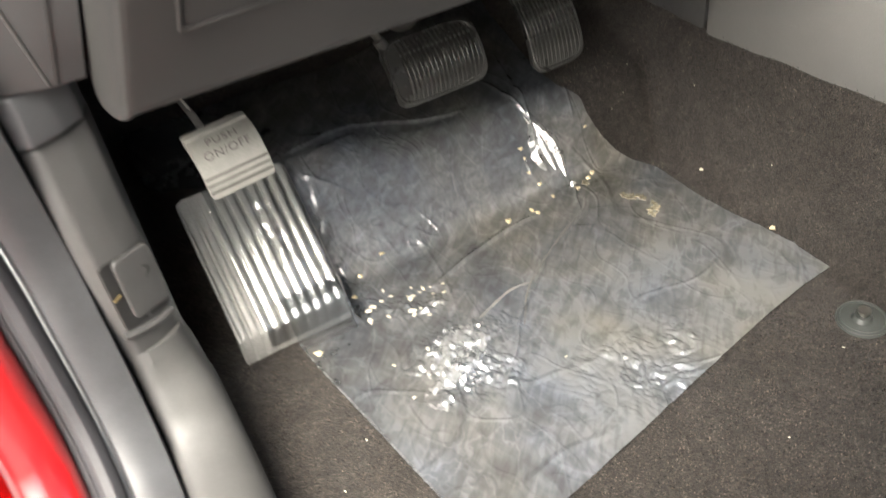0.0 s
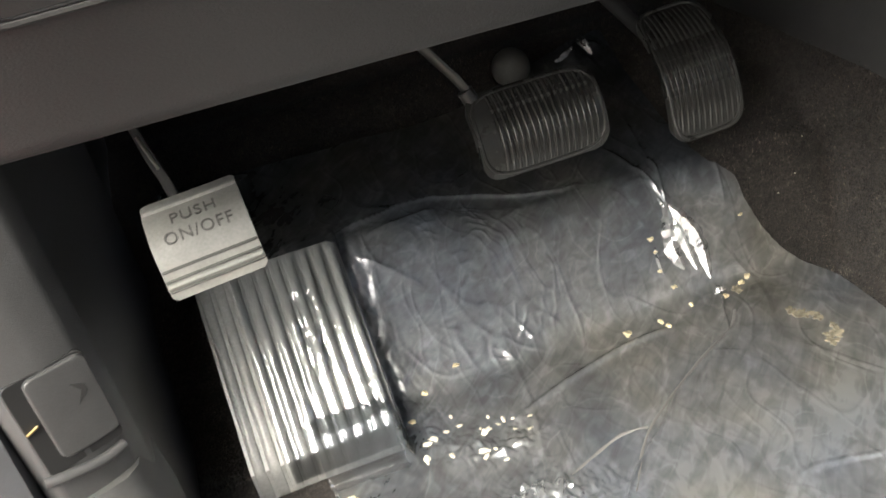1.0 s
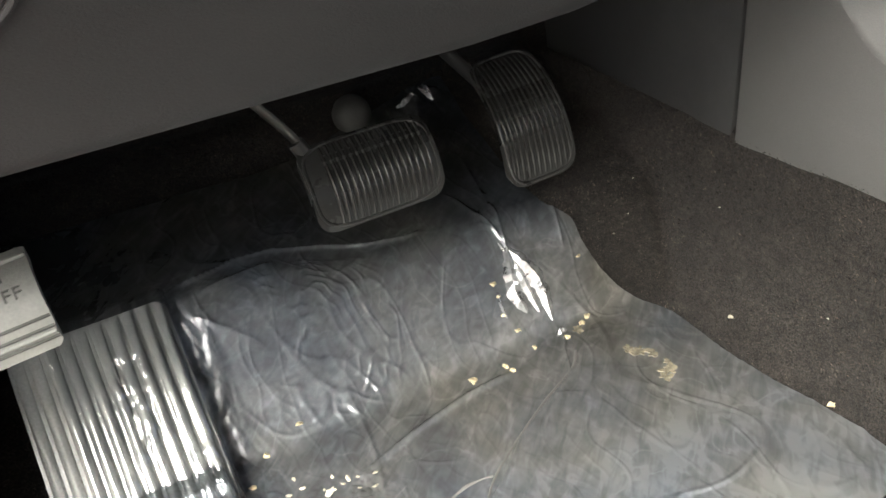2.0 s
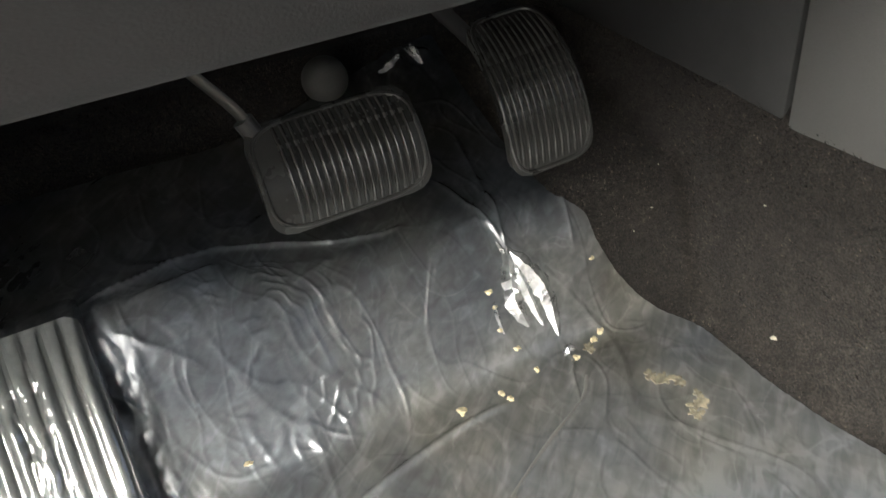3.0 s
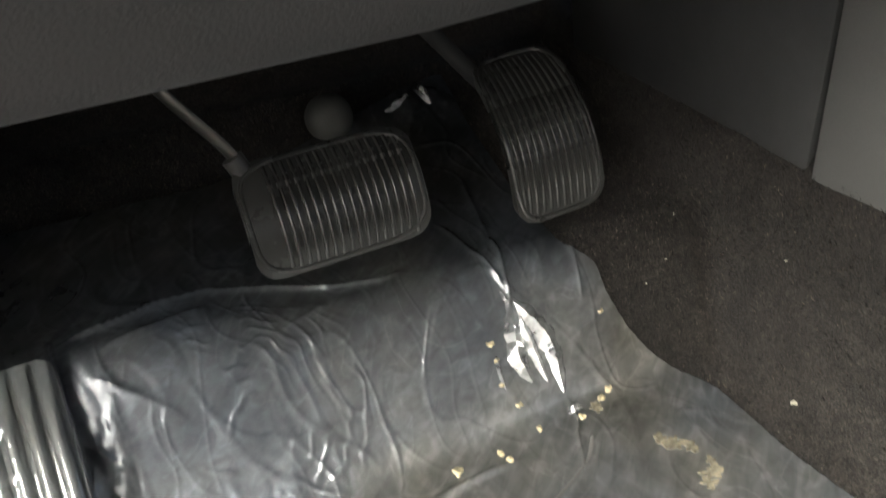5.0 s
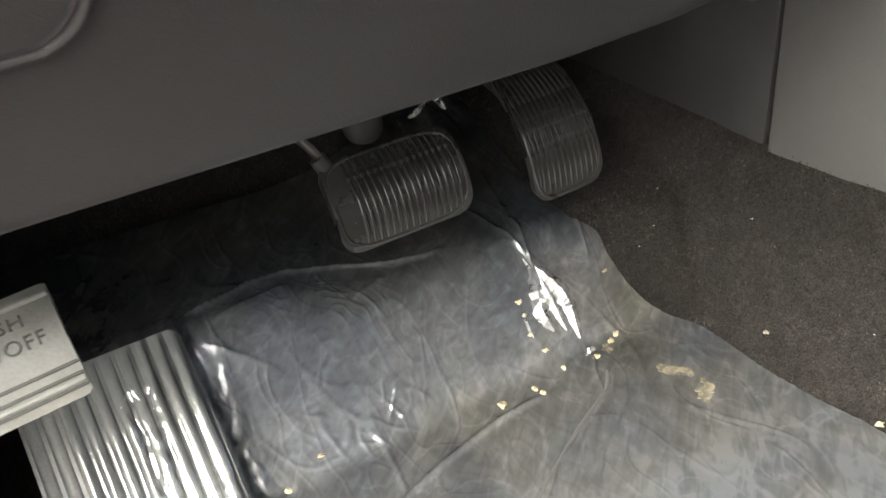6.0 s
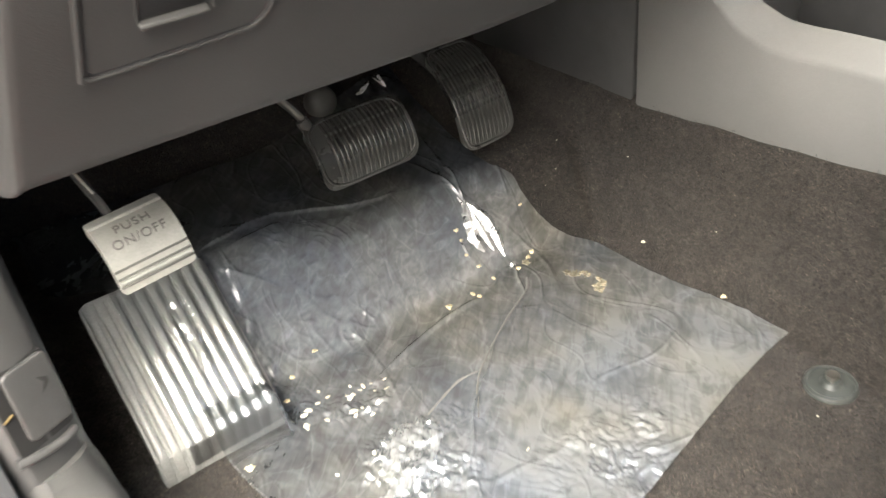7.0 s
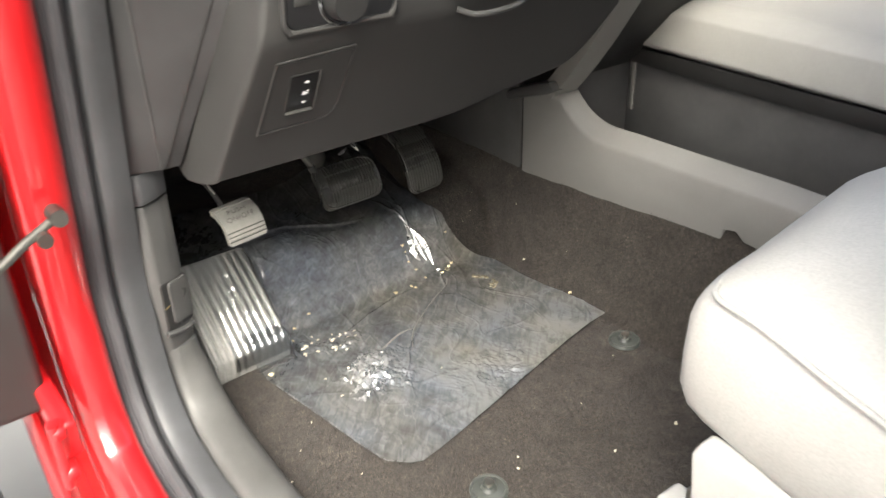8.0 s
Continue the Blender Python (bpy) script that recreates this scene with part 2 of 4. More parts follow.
SHIELD = plastic("pale_plastic", (0.48, 0.48, 0.46), 0.45, 600.0, 0.15, 0.05)
CARPET = carpet_material()
FIBRE = fibre_material()
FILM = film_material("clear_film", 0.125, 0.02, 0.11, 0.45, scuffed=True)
STAIN = simple("dried_mud", (0.20, 0.178, 0.125), 0.9, var=0.6, scale=150.0)
WRAP = film_material("clear_wrap", 0.03, 0.16, 0.12, 0.15)
WHITENED = plastic("whitened_crease", (0.15, 0.148, 0.14), 0.45, 300.0, 0.3)
# film whitened and made glossier to carry bright sky reflections
BRIGHT_FILM = film_material("brightened_film", 0.55, 0.40, 0.16, 0.15)
CRUMB = simple("dried_crumb", (0.66, 0.57, 0.36), 0.6, var=0.3, scale=200.0)
FLAKE = simple("white_flake", (0.62, 0.58, 0.46), 0.5, var=0.1, scale=200.0)
CONCRETE = simple("concrete_ground", (0.13, 0.13, 0.126), 0.85, var=0.2, scale=2.0)
HEADLINER = simple("grey_headliner", (0.45, 0.44, 0.42), 0.95, var=0.06, scale=60.0)


# ---- building helpers ----
def part(name, bm, mat, parent=None, label="", smooth=True, angle=40):
    me = bpy.data.meshes.new(name)
    bm.normal_update()
    bm.to_mesh(me)
    bm.free()
    me.materials.append(mat)
    if smooth:
        me.shade_smooth()
        me.set_sharp_from_angle(angle=radians(angle))
    ob = new(name, me)
    if parent is not None:
        ob.parent = parent
    if label:
        ob["label"] = label
    return ob


def shared(name, like, parent, m):
    ob = new(name, like.data)
    ob.parent = parent
    ob.matrix_basis = m
    return ob


def thing(name, m, label, category, group="", kind=""):
    e = new(name)
    e.empty_display_size = 0.02
    e.matrix_basis = m
    return tagged(e, label, category, group, kind)


def block(size, at=(0, 0, 0), bevel=0.0, seg=2, m=None):
    bm = bmesh.new()
    bmesh.ops.create_cube(bm, size=1, matrix=Matrix.Translation(at) @ Matrix.Diagonal((*size, 1)))
    if bevel:
        bmesh.ops.bevel(bm, geom=list(bm.edges), offset=bevel, segments=seg, affect="EDGES", profile=0.5)
    if m is not None:
        bmesh.ops.transform(bm, matrix=m, verts=bm.verts)
    return bm


def join(*bms):
    out = bmesh.new()
    for b in bms:
        me = bpy.data.meshes.new("tmp")
        b.to_mesh(me)
        b.free()
        out.from_mesh(me)
        bpy.data.meshes.remove(me)
    return out


def sheet(nu, nv, fn, thick=0.0):
    """A grid of nu by nv cells, each corner at fn(u, v); with thickness it gets a back and rims."""
    bm = bmesh.new()
    vs = [[bm.verts.new(fn(i / nu, j / nv)) for j in range(nv + 1)] for i in range(nu + 1)]
    for i in range(nu):
        for j in range(nv):
            bm.faces.new((vs[i][j], vs[i + 1][j], vs[i + 1][j + 1], vs[i][j + 1]))
    if thick:
        bm.normal_update()
        bmesh.ops.solidify(bm, geom=list(bm.faces), thickness=thick)
    return bm


def spline(pts, n):
    """n + 1 points along a smooth curve through pts."""
    P = [Vector(p) for p in pts]
    P = [2 * P[0] - P[1]] + P + [2 * P[-1] - P[-2]]
    out = []
    last = len(P) - 3
    for k in range(n + 1):
        s = min(k / n * last, last - 1e-6)
        i = int(s)
        t = s - i
        a, b, c, d = P[i:i + 4]
        out.append(0.5 * (2 * b + (c - a) * t + (2 * a - 5 * b + 4 * c - d) * t * t + (3 * b - a - 3 * c + d) * t ** 3))
    return out


def tube(pts, radius, sides=10, n=24, flat=1.0):
    """A round or flattened bar along a smooth curve; radius may be a function of 0..1."""
    P = spline(pts, n)
    bm = bmesh.new()
    rings = []
    side = None
    for i, p in enumerate(P):
        d = (P[min(i + 1, n)] - P[max(i - 1, 0)]).normalized()
        if side is None:
            side = d.orthogonal().normalized()
        side = (side - d * side.dot(d)).normalized()
        up = d.cross(side)
        r = radius(i / n) if callable(radius) else radius
        rings.append([bm.verts.new(p + side * r * math.cos(a) + up * r * flat * math.sin(a)) for a in (2 * math.pi * k / sides for k in range(sides))])
    for a, b in zip(rings, rings[1:]):
        for k in range(sides):
            bm.faces.new((a[k], a[(k + 1) % sides], b[(k + 1) % sides], b[k]))
    bm.faces.new(rings[0][::-1])
    bm.faces.new(rings[-1])
    bmesh.ops.recalc_face_normals(bm, faces=bm.faces)
    return bm


def extrude(outline, lo, hi, axis="x", bevel=0.0, seg=2):
    """A closed outline of pairs in the plane across the axis, drawn out from lo to hi."""
    order = {"x": lambda a, b, h: (h, a, b), "y": lambda a, b, h: (a, h, b), "z": lambda a, b, h: (a, b, h)}[axis]
    bm = bmesh.new()
    v0 = [bm.verts.new(order(a, b, lo)) for a, b in outline]
    v1 = [bm.verts.new(order(a, b, hi)) for a, b in outline]
    n = len(outline)
    bm.faces.new(v0)
    bm.faces.new(v1[::-1])
    for i in range(n):
        bm.faces.new((v0[i], v1[i], v1[(i + 1) % n], v0[(i + 1) % n]))
    bmesh.ops.recalc_face_normals(bm, faces=bm.faces)
    if bevel:
        bmesh.ops.bevel(bm, geom=list(bm.edges), offset=bevel, segments=seg, affect="EDGES", profile=0.5)
    return bm


def loft(sections):
    """Skin over closed sections with equal numbers of points, with both ends closed."""
    bm = bmesh.new()
    rings = [[bm.verts.new(p) for p in s] for s in sections]
    n = len(rings[0])
    for a, b in zip(rings, rings[1:]):
        for k in range(n):
            bm.faces.new((a[k], a[(k + 1) % n], b[(k + 1) % n], b[k]))
    bm.faces.new(rings[0][::-1])
    bm.faces.new(rings[-1])
    bmesh.ops.recalc_face_normals(bm, faces=bm.faces)
    return bm


def ease(a, b, v):
    t = min(1.0, max(0.0, (v - a) / (b - a)))
    return t * t * (3 - 2 * t)


def rounded(w, h, r, n=5):
    """Outline of a rounded rectangle about the origin."""
    out = []
    for cx, cy, a0 in ((w / 2 - r, h / 2 - r, 0), (-w / 2 + r, h / 2 - r, 90), (-w / 2 + r, -h / 2 + r, 180), (w / 2 - r, -h / 2 + r, 270)):
        for k in range(n + 1):
            a = radians(a0 + 90 * k / n)
            out.append((cx + r * math.cos(a), cy + r * math.sin(a)))
    return out


def frame_at(origin, right, up):
    """A pose with its x axis along right, y along up, z out of the face."""
    r = Vector(right).normalized()
    n = r.cross(Vector(up)).normalized()
    u = n.cross(r)
    return Matrix(((r.x, u.x, n.x, origin[0]), (r.y, u.y, n.y, origin[1]), (r.z, u.z, n.z, origin[2]), (0, 0, 0, 1)))


# ---- the floor: one carpet sheet, from under the seat up the toe board, with the tunnel beside it ----
def profile(y):
    """Height of the carpet along the car."""
    toe = 0.115 * ease(-0.055, 0.078, y)
    fore = 0.075 * ease(0.08, 0.40, y)
    wall = 0.75 * max(0.0, (y - 0.42) / 0.26) ** 1.3
    return toe + fore + wall


def carpet_height(x, y):
    z = profile(y)
    # the tunnel rises a little towards the rear
    tunnel = (0.219 + 0.053 * min(1.0, max(0.0, (-0.05 - y) / 0.53))) * ease(0.33, 0.435, x)
    z = max(z, tunnel)
    z += 0.035 * ease(-0.395, -0.46, x) * (1 - ease(-0.12, 0.0, y))
    z += 0.004 * noise.noise(Vector((x * 5, y * 5, 0))) + 0.0022 * noise.noise(Vector((x * 17, y * 17, 3)))
    return z


X0, X1, Y0, Y1 = -0.47, 1.25, -1.75, 0.66
carpet = part("floor", sheet(190, 260, lambda u, v: (X0 + (X1 - X0) * u, Y0 + (Y1 - Y0) * v, carpet_height(X0 + (X1 - X0) * u, Y0 + (Y1 - Y0) * v)), 0.012), CARPET, angle=80)
tagged(carpet, "dark grey-brown cut-pile carpet over the moulded footwell floor", "carpet", kind="structure")


def on_carpet(x, y, lift=0.0):
    return Vector((x, y, carpet_height(x, y) + lift))

# ---- the cab shell round the footwell ----
def shell():
    g = part("ground", sheet(24, 24, lambda u, v: (-300 + 600 * u, -300 + 600 * v, -0.48 - 0.02 * noise.noise(Vector((u * 40, v * 40, 1))))), CONCRETE)
    tagged(g, "grey concrete ground under the truck", "ground", kind="structure")
    # roof, back and door panels are out of view, added to shape the light
    c = part("ceiling", block((2.0, 1.45, 0.05), (0.42, -1.60, 1.44), 0.01), HEADLINER)
    tagged(c, "unseen light grey headliner added to close the cab", "ceiling", kind="structure")
    w = part("wall_back", block((1.95, 0.05, 1.48), (0.42, -2.2, 0.68), 0.01), HEADLINER)
    tagged(w, "unseen grey panel added behind the seats to hold back light", "wall", kind="structure")
    w = part("wall_south_west", block((0.06, 0.74, 1.48), (-0.53, -1.81, 0.68), 0.01), TRIM)
    tagged(w, "unseen grey panel added in place of a rear door to hold back light", "wall", kind="structure")
    w = part("wall_east", block((0.06, 2.4, 0.8), (1.4, -1.0, 0.3), 0.01), TRIM)
    tagged(w, "unseen grey panel added to close the far side of the cab", "wall", kind="structure")
    w = part("wall_north", block((2.0, 0.04, 1.05), (0.42, 0.7, 0.4), 0.01), DASH_DARK)
    tagged(w, "black padded bulkhead ahead of the footwell", "wall", kind="structure")
    # unseen black cover, added to keep sky light out of the footwell
    w = part("cowl", block((2.0, 0.85, 0.04), (0.42, 0.40, 0.955), 0.01), DASH_DARK)
    tagged(w, "unseen black cover over the dashboard, keeps sky light out", "cowl", kind="structure")
    w = part("wall_west", block((0.03, 0.9, 0.95), (-0.49, 0.25, 0.42), 0.004), DASH_DARK)
    tagged(w, "black side wall of the footwell", "wall", kind="structure")


shell()

# ---- dashboard ----
SLOPE = Vector((0, -0.47, 0.883)).normalized()      # up along the knee panel
FACE_LOW = Vector((0, -0.340, 0.506))


NOSE = ((-0.4260, 0.080, -0.020), (-0.4255, 0.068, -0.019), (-0.4240, 0.050, -0.016), (-0.4215, 0.030, -0.012), (-0.4190, 0.016, -0.008), (-0.4165, 0.007, -0.005), (-0.4140, 0.0028, -0.003), (-0.4110, 0.0008, -0.001), (-0.4080, 0.0, 0.0))
RISE = ((-0.408, 0.0), (-0.36, 0.0), (-0.30, 0.0), (-0.25, 0.0), (-0.15, 0.0), (-0.06, 0.0), (0.0, 0.004), (0.03, 0.010), (0.06, 0.0175), (0.09, 0.026), (0.125, 0.033), (0.166, 0.040), (0.19, 0.044), (0.205, 0.048), (0.216, 0.054), (0.228, 0.066), (0.24, 0.084), (0.25, 0.105), (0.262, 0.138), (0.271, 0.165))


def dash_shift(x):
    """How far the dashboard curls back and down round its outer end."""
    for (xa, ya, za), (xb, yb, zb) in zip(NOSE, NOSE[1:]):
        if x < xb:
            t = max(0.0, (x - xa) / (xb - xa))
            return ya + (yb - ya) * t, za + (zb - za) * t
    return 0.0, 0.0


def dashboard():
    d = thing("dashboard", pose(0, 0.005, 0.0045), "charcoal grained plastic dashboard with a sloping knee panel over the pedals", "dashboard")
    lip, up = FACE_LOW, SLOPE
    reach = (0.0012, 0.0045, 0.01, 0.03, 0.06, 0.10, 0.14, 0.18, 0.205, 0.217)
    over = [(-0.4475, 0.705), (-0.4490, 0.712), (-0.4500, 0.720), (-0.4505, 0.730), (-0.452, 0.76), (-0.458, 0.80), (-0.47, 0.86), (-0.44, 0.93), (-0.30, 0.97), (0.1, 1.0), (0.1, 0.60)]
    secs = []
    for x, edge in [(nose[0], 0.0) for nose in NOSE[:-1]] + list(RISE):
        dy, dz = dash_shift(x)
        # the lower edge climbs towards the centre stack
        lift = up * edge
        prof = [(y + lift.y * 0.6, z + lift.z * 0.6) for y, z in ((-0.18, 0.60), (-0.20, 0.535))]
        prof += [(y + lift.y, z + lift.z) for y, z in ((-0.30, 0.518), (-0.330, 0.506), (lip.y - 0.001, lip.z - 0.001))]
        for r in reach:
            q = lip + up * (edge + r * (0.217 - edge) / 0.217)
            prof.append((q.y - 0.004 + (0.002 if r < 0.002 else 0.0), q.z - 0.0035 * ease(0.02, 0.004, r)))
        prof += over
        secs.append([(x + (0.19 * (z - 0.506) * ease(-0.33, -0.400, x) if z > 0.506 else 0.0), y + dy, z + dz * (1 - ease(0.5, 0.72, z))) for y, z in prof])
    part("knee_panel", loft(secs), DASH, d, angle=32)
    # seam between the knee panel and the upper dash
    face = lambda x, s, out=0.0: frame_at(Vector((x, 0, 0)) + lip + up * s + Vector((0, -0.883, -0.47)) * (0.0035 + out) + Vector((0, dash_shift(x)[0], 0)), (1, 0, 0), up)
    # access cover: a flush plate with a rounded raised border and one cut corner
    plan = [(-0.061, -0.060), (-0.049, 0.060), (0.063, 0.065), (0.056, -0.030), (0.052, -0.046), (0.041, -0.056)]
    soft = []
    for k, (px, py) in enumerate(plan):
        before, after = Vector(plan[k - 1]), Vector(plan[(k + 1) % len(plan)])
        p = Vector((px, py))
        r0, r1 = min(0.008, 0.45 * (before - p).length), min(0.008, 0.45 * (after - p).length)
        i0, i1 = p + (before - p).normalized() * r0, p + (after - p).normalized() * r1
        soft += [tuple((1 - t) ** 2 * i0 + 2 * t * (1 - t) * p + t * t * i1) for t in (0.0, 0.25, 0.5, 0.75, 1.0)]
    cover = part("access_cover", extrude(soft[::-1], -0.001, 0.0012, "z", 0.0005, 1), DASH, d, "flush cover panel with a raised outline")
    cover.matrix_basis = face(-0.303, 0.132)
    part("rim", tube([(a, b, 0.0006) for a, b in soft + soft[:1]], 0.0020, 8, 120), DASH, cover)
    part("joint", tube([(a * 0.955, b * 0.955, 0.0010) for a, b in soft + soft[:1]], 0.0009, 6, 120), ROCKER, cover, "dark joint inside the raised outline")
    # switch recess in the cover, with a lip below and beside it
    recess = part("switch_recess", join(block((0.043, 0.0015, 0.003), (0.001, 0.034, 0.0012), 0.0005), block((0.040, 0.0035, 0.009), (-0.002, -0.0305, 0.002), 0.0015, 3),
                                        block((0.0015, 0.064, 0.003), (-0.0215, 0.001, 0.0012), 0.0005), block((0.0025, 0.066, 0.007), (0.0215, 0.002, 0.0012), 0.001)), DASH, d, "framed switch recess")
    recess.matrix_basis = face(-0.308, 0.133)
    rocker = part("rocker_switch", block((0.040, 0.060, 0.003), (0, 0.002, 0.0004), 0.0012), ROCKER, recess, "black pedal-adjust rocker switch")
    arrow = [(-0.0042, -0.0016), (0.0, 0.0024), (0.0042, -0.0016), (0.0018, -0.0016), (0.0, -0.0026), (-0.0018, -0.0016)]
    for at, size in ((0.0195, 1.0), (-0.0165, -0.8)):
        part("arrow_print", extrude([(0.004 + size * a, at + size * b) for a, b in arrow], 0.0018, 0.0024, "z"), WHITE, recess, "white printed arrow")
    waves = [block((0.0034, 0.0011, 0.0005), (0.0015 + 0.0026 * i, 0.0022 * (j - 1) + 0.0006 * i, 0.0021), 0.0, 1) for i in range(3) for j in range(3) if (i + j) % 4 != 3]
    part("wave_print", join(*waves), WHITE, recess, "white printed pedal sign")
    # lamp switch with its chrome ring, above the seam
    panel = part("switch_panel", extrude(rounded(0.15, 0.07, 0.012), -0.002, 0.002, "z", 0.001, 1), ROCKER, d, "black lamp switch panel")
    panel.matrix_basis = frame_at((-0.268, -0.4545, 0.750), (1, 0, 0), (0, -0.1, 1))
    bezel = rounded(0.158, 0.078, 0.014)
    part("bezel", tube([(a, b, 0.0005) for a, b in bezel + bezel[:1]], 0.0042, 8, 96), DASH, panel, "rounded bezel round the switch panel")
    knob = part("lamp_knob", tube([(0, 0, 0), (0, 0, 0.01), (0, 0, 0.022)], lambda t: 0.027 - 0.004 * t, 24, 6), DASH_DARK, panel)
    knob.matrix_basis = pose(0.0, -0.006, 0.002)
    ring = [(0.031 * math.cos(a), 0.031 * math.sin(a) - 0.006, 0.003) for a in (2 * math.pi * k / 32 for k in range(33))]
    part("chrome_ring", tube(ring, 0.0028, 8, 64), CHROME, panel, "bright chrome ring round the lamp knob")
    for k in (-1, 1):
        btn = part("button", block((0.022, 0.014, 0.004), (0.055 * k, 0.0, 0.003), 0.0015), DASH, panel)
    # lower edge of the column shroud
    part("column_shroud", loft([[(x, -0.45 - 0.10 * s + 0.03 * math.cos(a), 0.755 + 0.035 * math.sin(a) + 0.05 * s) for a in (2 * math.pi * k / 16 for k in range(16))] for x, s in ((-0.10, 0), (0.02, 0.12), (0.12, 0.0))]), DASH_DARK, d)
    # trim end that meets the console
    part("pull_lip", tube([(-0.085, -0.448, 0.700), (-0.06, -0.462, 0.692), (0.0, -0.466, 0.694), (0.045, -0.452, 0.702)], 0.004, 8, 20), TRIM, d, "slim pale lip under the column")
    # dark filler between the knee panel and the centre stack, added to block light
    part("stack_gap_filler", extrude([(-0.20, 0.52), (-0.235, 0.56), (-0.285, 0.64), (-0.335, 0.72), (-0.385, 0.84), (-0.40, 0.94), (0.1, 0.94), (0.1, 0.52)], 0.235, 0.457, "x", 0.004), DASH_DARK, d)
    # unseen fillers under the cowl and on the passenger side, added to block light
    part("cowl_filler", block((0.66, 0.66, 0.40), (0.60, 0.36, 0.745), 0.01), DASH_DARK, d, "unseen black filler under the cowl, blocks light to the pedals")
    part("passenger_filler", extrude([(-0.36, 0.55), (-0.43, 0.72), (-0.46, 0.86), (-0.42, 0.93), (0.10, 0.94), (0.10, 0.50), (-0.20, 0.53)], 0.775, 1.365, "x", 0.01, 2), DASH, d, "unseen charcoal filler on the passenger side, blocks light")
    # hanging under-dash parts in the shadow
    for x, y, z, s in ((-0.30, 0.12, 0.44, 0.10), (0.02, 0.22, 0.42, 0.13), (0.24, 0.20, 0.46, 0.10)):
        part("bracket_box", block((s, 0.10, 0.14), (x, y, z), 0.008), DASH_DARK, d)
    return d


dashboard()


# ---- centre stack and console ----
def console():
    c = thing("centre_console", pose(0, 0, 0), "stone-grey plastic centre console with an open storage bin", "console")
    X = 0.412
    # outer side panel with its rising front end
    top = [(-1.6, 0.346), (-0.75, 0.341), (-0.60, 0.338), (-0.45, 0.333), (-0.334, 0.330), (-0.298, 0.328), (-0.262, 0.3285), (-0.236, 0.335), (-0.212, 0.345), (-0.186, 0.364), (-0.160, 0.386), (-0.125, 0.394), (-0.052, 0.372)]
    outline = top + [(-0.055, 0.19), (-0.45, 0.19), (-0.580, 0.20), (-0.588, 0.258), (-0.612, 0.264), (-0.63, 0.25), (-1.6, 0.19)]
    part("side_panel", extrude(outline, X, X + 0.022, "x", 0.003, 2), CONSOLE, c)
    fore = [(-0.047, 0.356), (-0.047, 0.185), (0.10, 0.17), (0.34, 0.17), (0.40, 0.62), (0.05, 0.62)]
    # darker than the side panel: the dash's shade is put into its colour
    part("front_side_panel", extrude(fore, X + 0.002, X + 0.02, "x", 0.003, 2), TRIM, c, "side panel ahead of the seam, darkened for the shade under the dash")
    # ledge that runs along the bin and curls up at its front
    ledge = [(-1.6, 0.372), (-0.75, 0.367), (-0.60, 0.364), (-0.45, 0.359), (-0.334, 0.356), (-0.298, 0.354), (-0.262, 0.3545), (-0.236, 0.361), (-0.212, 0.371), (-0.186, 0.390), (-0.165, 0.408), (-0.145, 0.420)]
    secs = []
    for p in spline([(y, z, 0) for y, z in ledge], 50):
        y, z = p.x, p.y
        secs.append([(X + 0.0006, y, z - 0.032), (X + 0.0010, y, z - 0.026), (X + 0.0045, y, z - 0.0215), (X + 0.038, y, z - 0.001), (X + 0.045, y, z), (X + 0.047, y, z - 0.008), (X + 0.046, y, z - 0.05), (X + 0.01, y, z - 0.05)])
    part("ledge", loft(secs), CONSOLE, c, "pale rounded ledge along the bin")
    # strip that climbs from the ledge up the side of the centre stack
    strip = []
    for y, z in ((-0.155, 0.395), (-0.20, 0.45), (-0.25, 0.52), (-0.30, 0.60), (-0.35, 0.68), (-0.40, 0.80), (-0.42, 0.90)):
        strip.append([(X - 0.003, y + 0.016, z - 0.010), (X + 0.040, y - 0.014, z + 0.008), (X + 0.046, y - 0.008, z + 0.012), (X + 0.046, y + 0.03, z + 0.02), (X - 0.001, y + 0.045, z + 0.008)])
    part("stack_strip", loft(strip), CONSOLE, c, "pale trim strip up the edge of the stack")
    stack = [(-0.13, 0.40), (-0.185, 0.46), (-0.235, 0.53), (-0.285, 0.61), (-0.335, 0.69), (-0.385, 0.81), (-0.40, 0.9), (0.1, 0.9), (0.1, 0.30), (-0.05, 0.30)]
    part("stack_housing", extrude(stack, X + 0.047, X + 0.36, "x", 0.004), DASH_DARK, c, "black centre stack in shade")
    cap = [(-0.020, 0.356), (-0.018, 0.366), (-0.020, 0.377), (-0.030, 0.383), (-0.105, 0.412), (-0.150, 0.428), (-0.166, 0.412), (-0.142, 0.399)]
    part("end_cap", extrude(cap, X - 0.020, X + 0.040, "x", 0.004, 3), TRIM, c, "grey end cap between the dash and the console")
    # bin
    part("bin_floor", block((0.21, 1.45, 0.012), (X + 0.13, -0.86, 0.255), 0.002), CONSOLE_IN, c)
    part("bin_inner_wall", block((0.012, 1.45, 0.10), (X + 0.038, -0.86, 0.30), 0.002), CONSOLE_IN, c)
    part("bin_far_wall", block((0.014, 1.45, 0.190), (X + 0.235, -0.86, 0.347), 0.003), CONSOLE_IN, c, "dark grey far wall of the bin")
    part("bin_front_wall", block((0.20, 0.014, 0.20), (X + 0.13, -0.145, 0.36), 0.003), CONSOLE_IN, c)
    # black strip put in for the shade under the far side's overhang
    part("bin_shade_strip", block((0.012, 1.43, 0.036), (X + 0.222, -0.87, 0.446), 0.003), DASH_DARK, c, "black strip standing in for the shade under the far side's overhang")
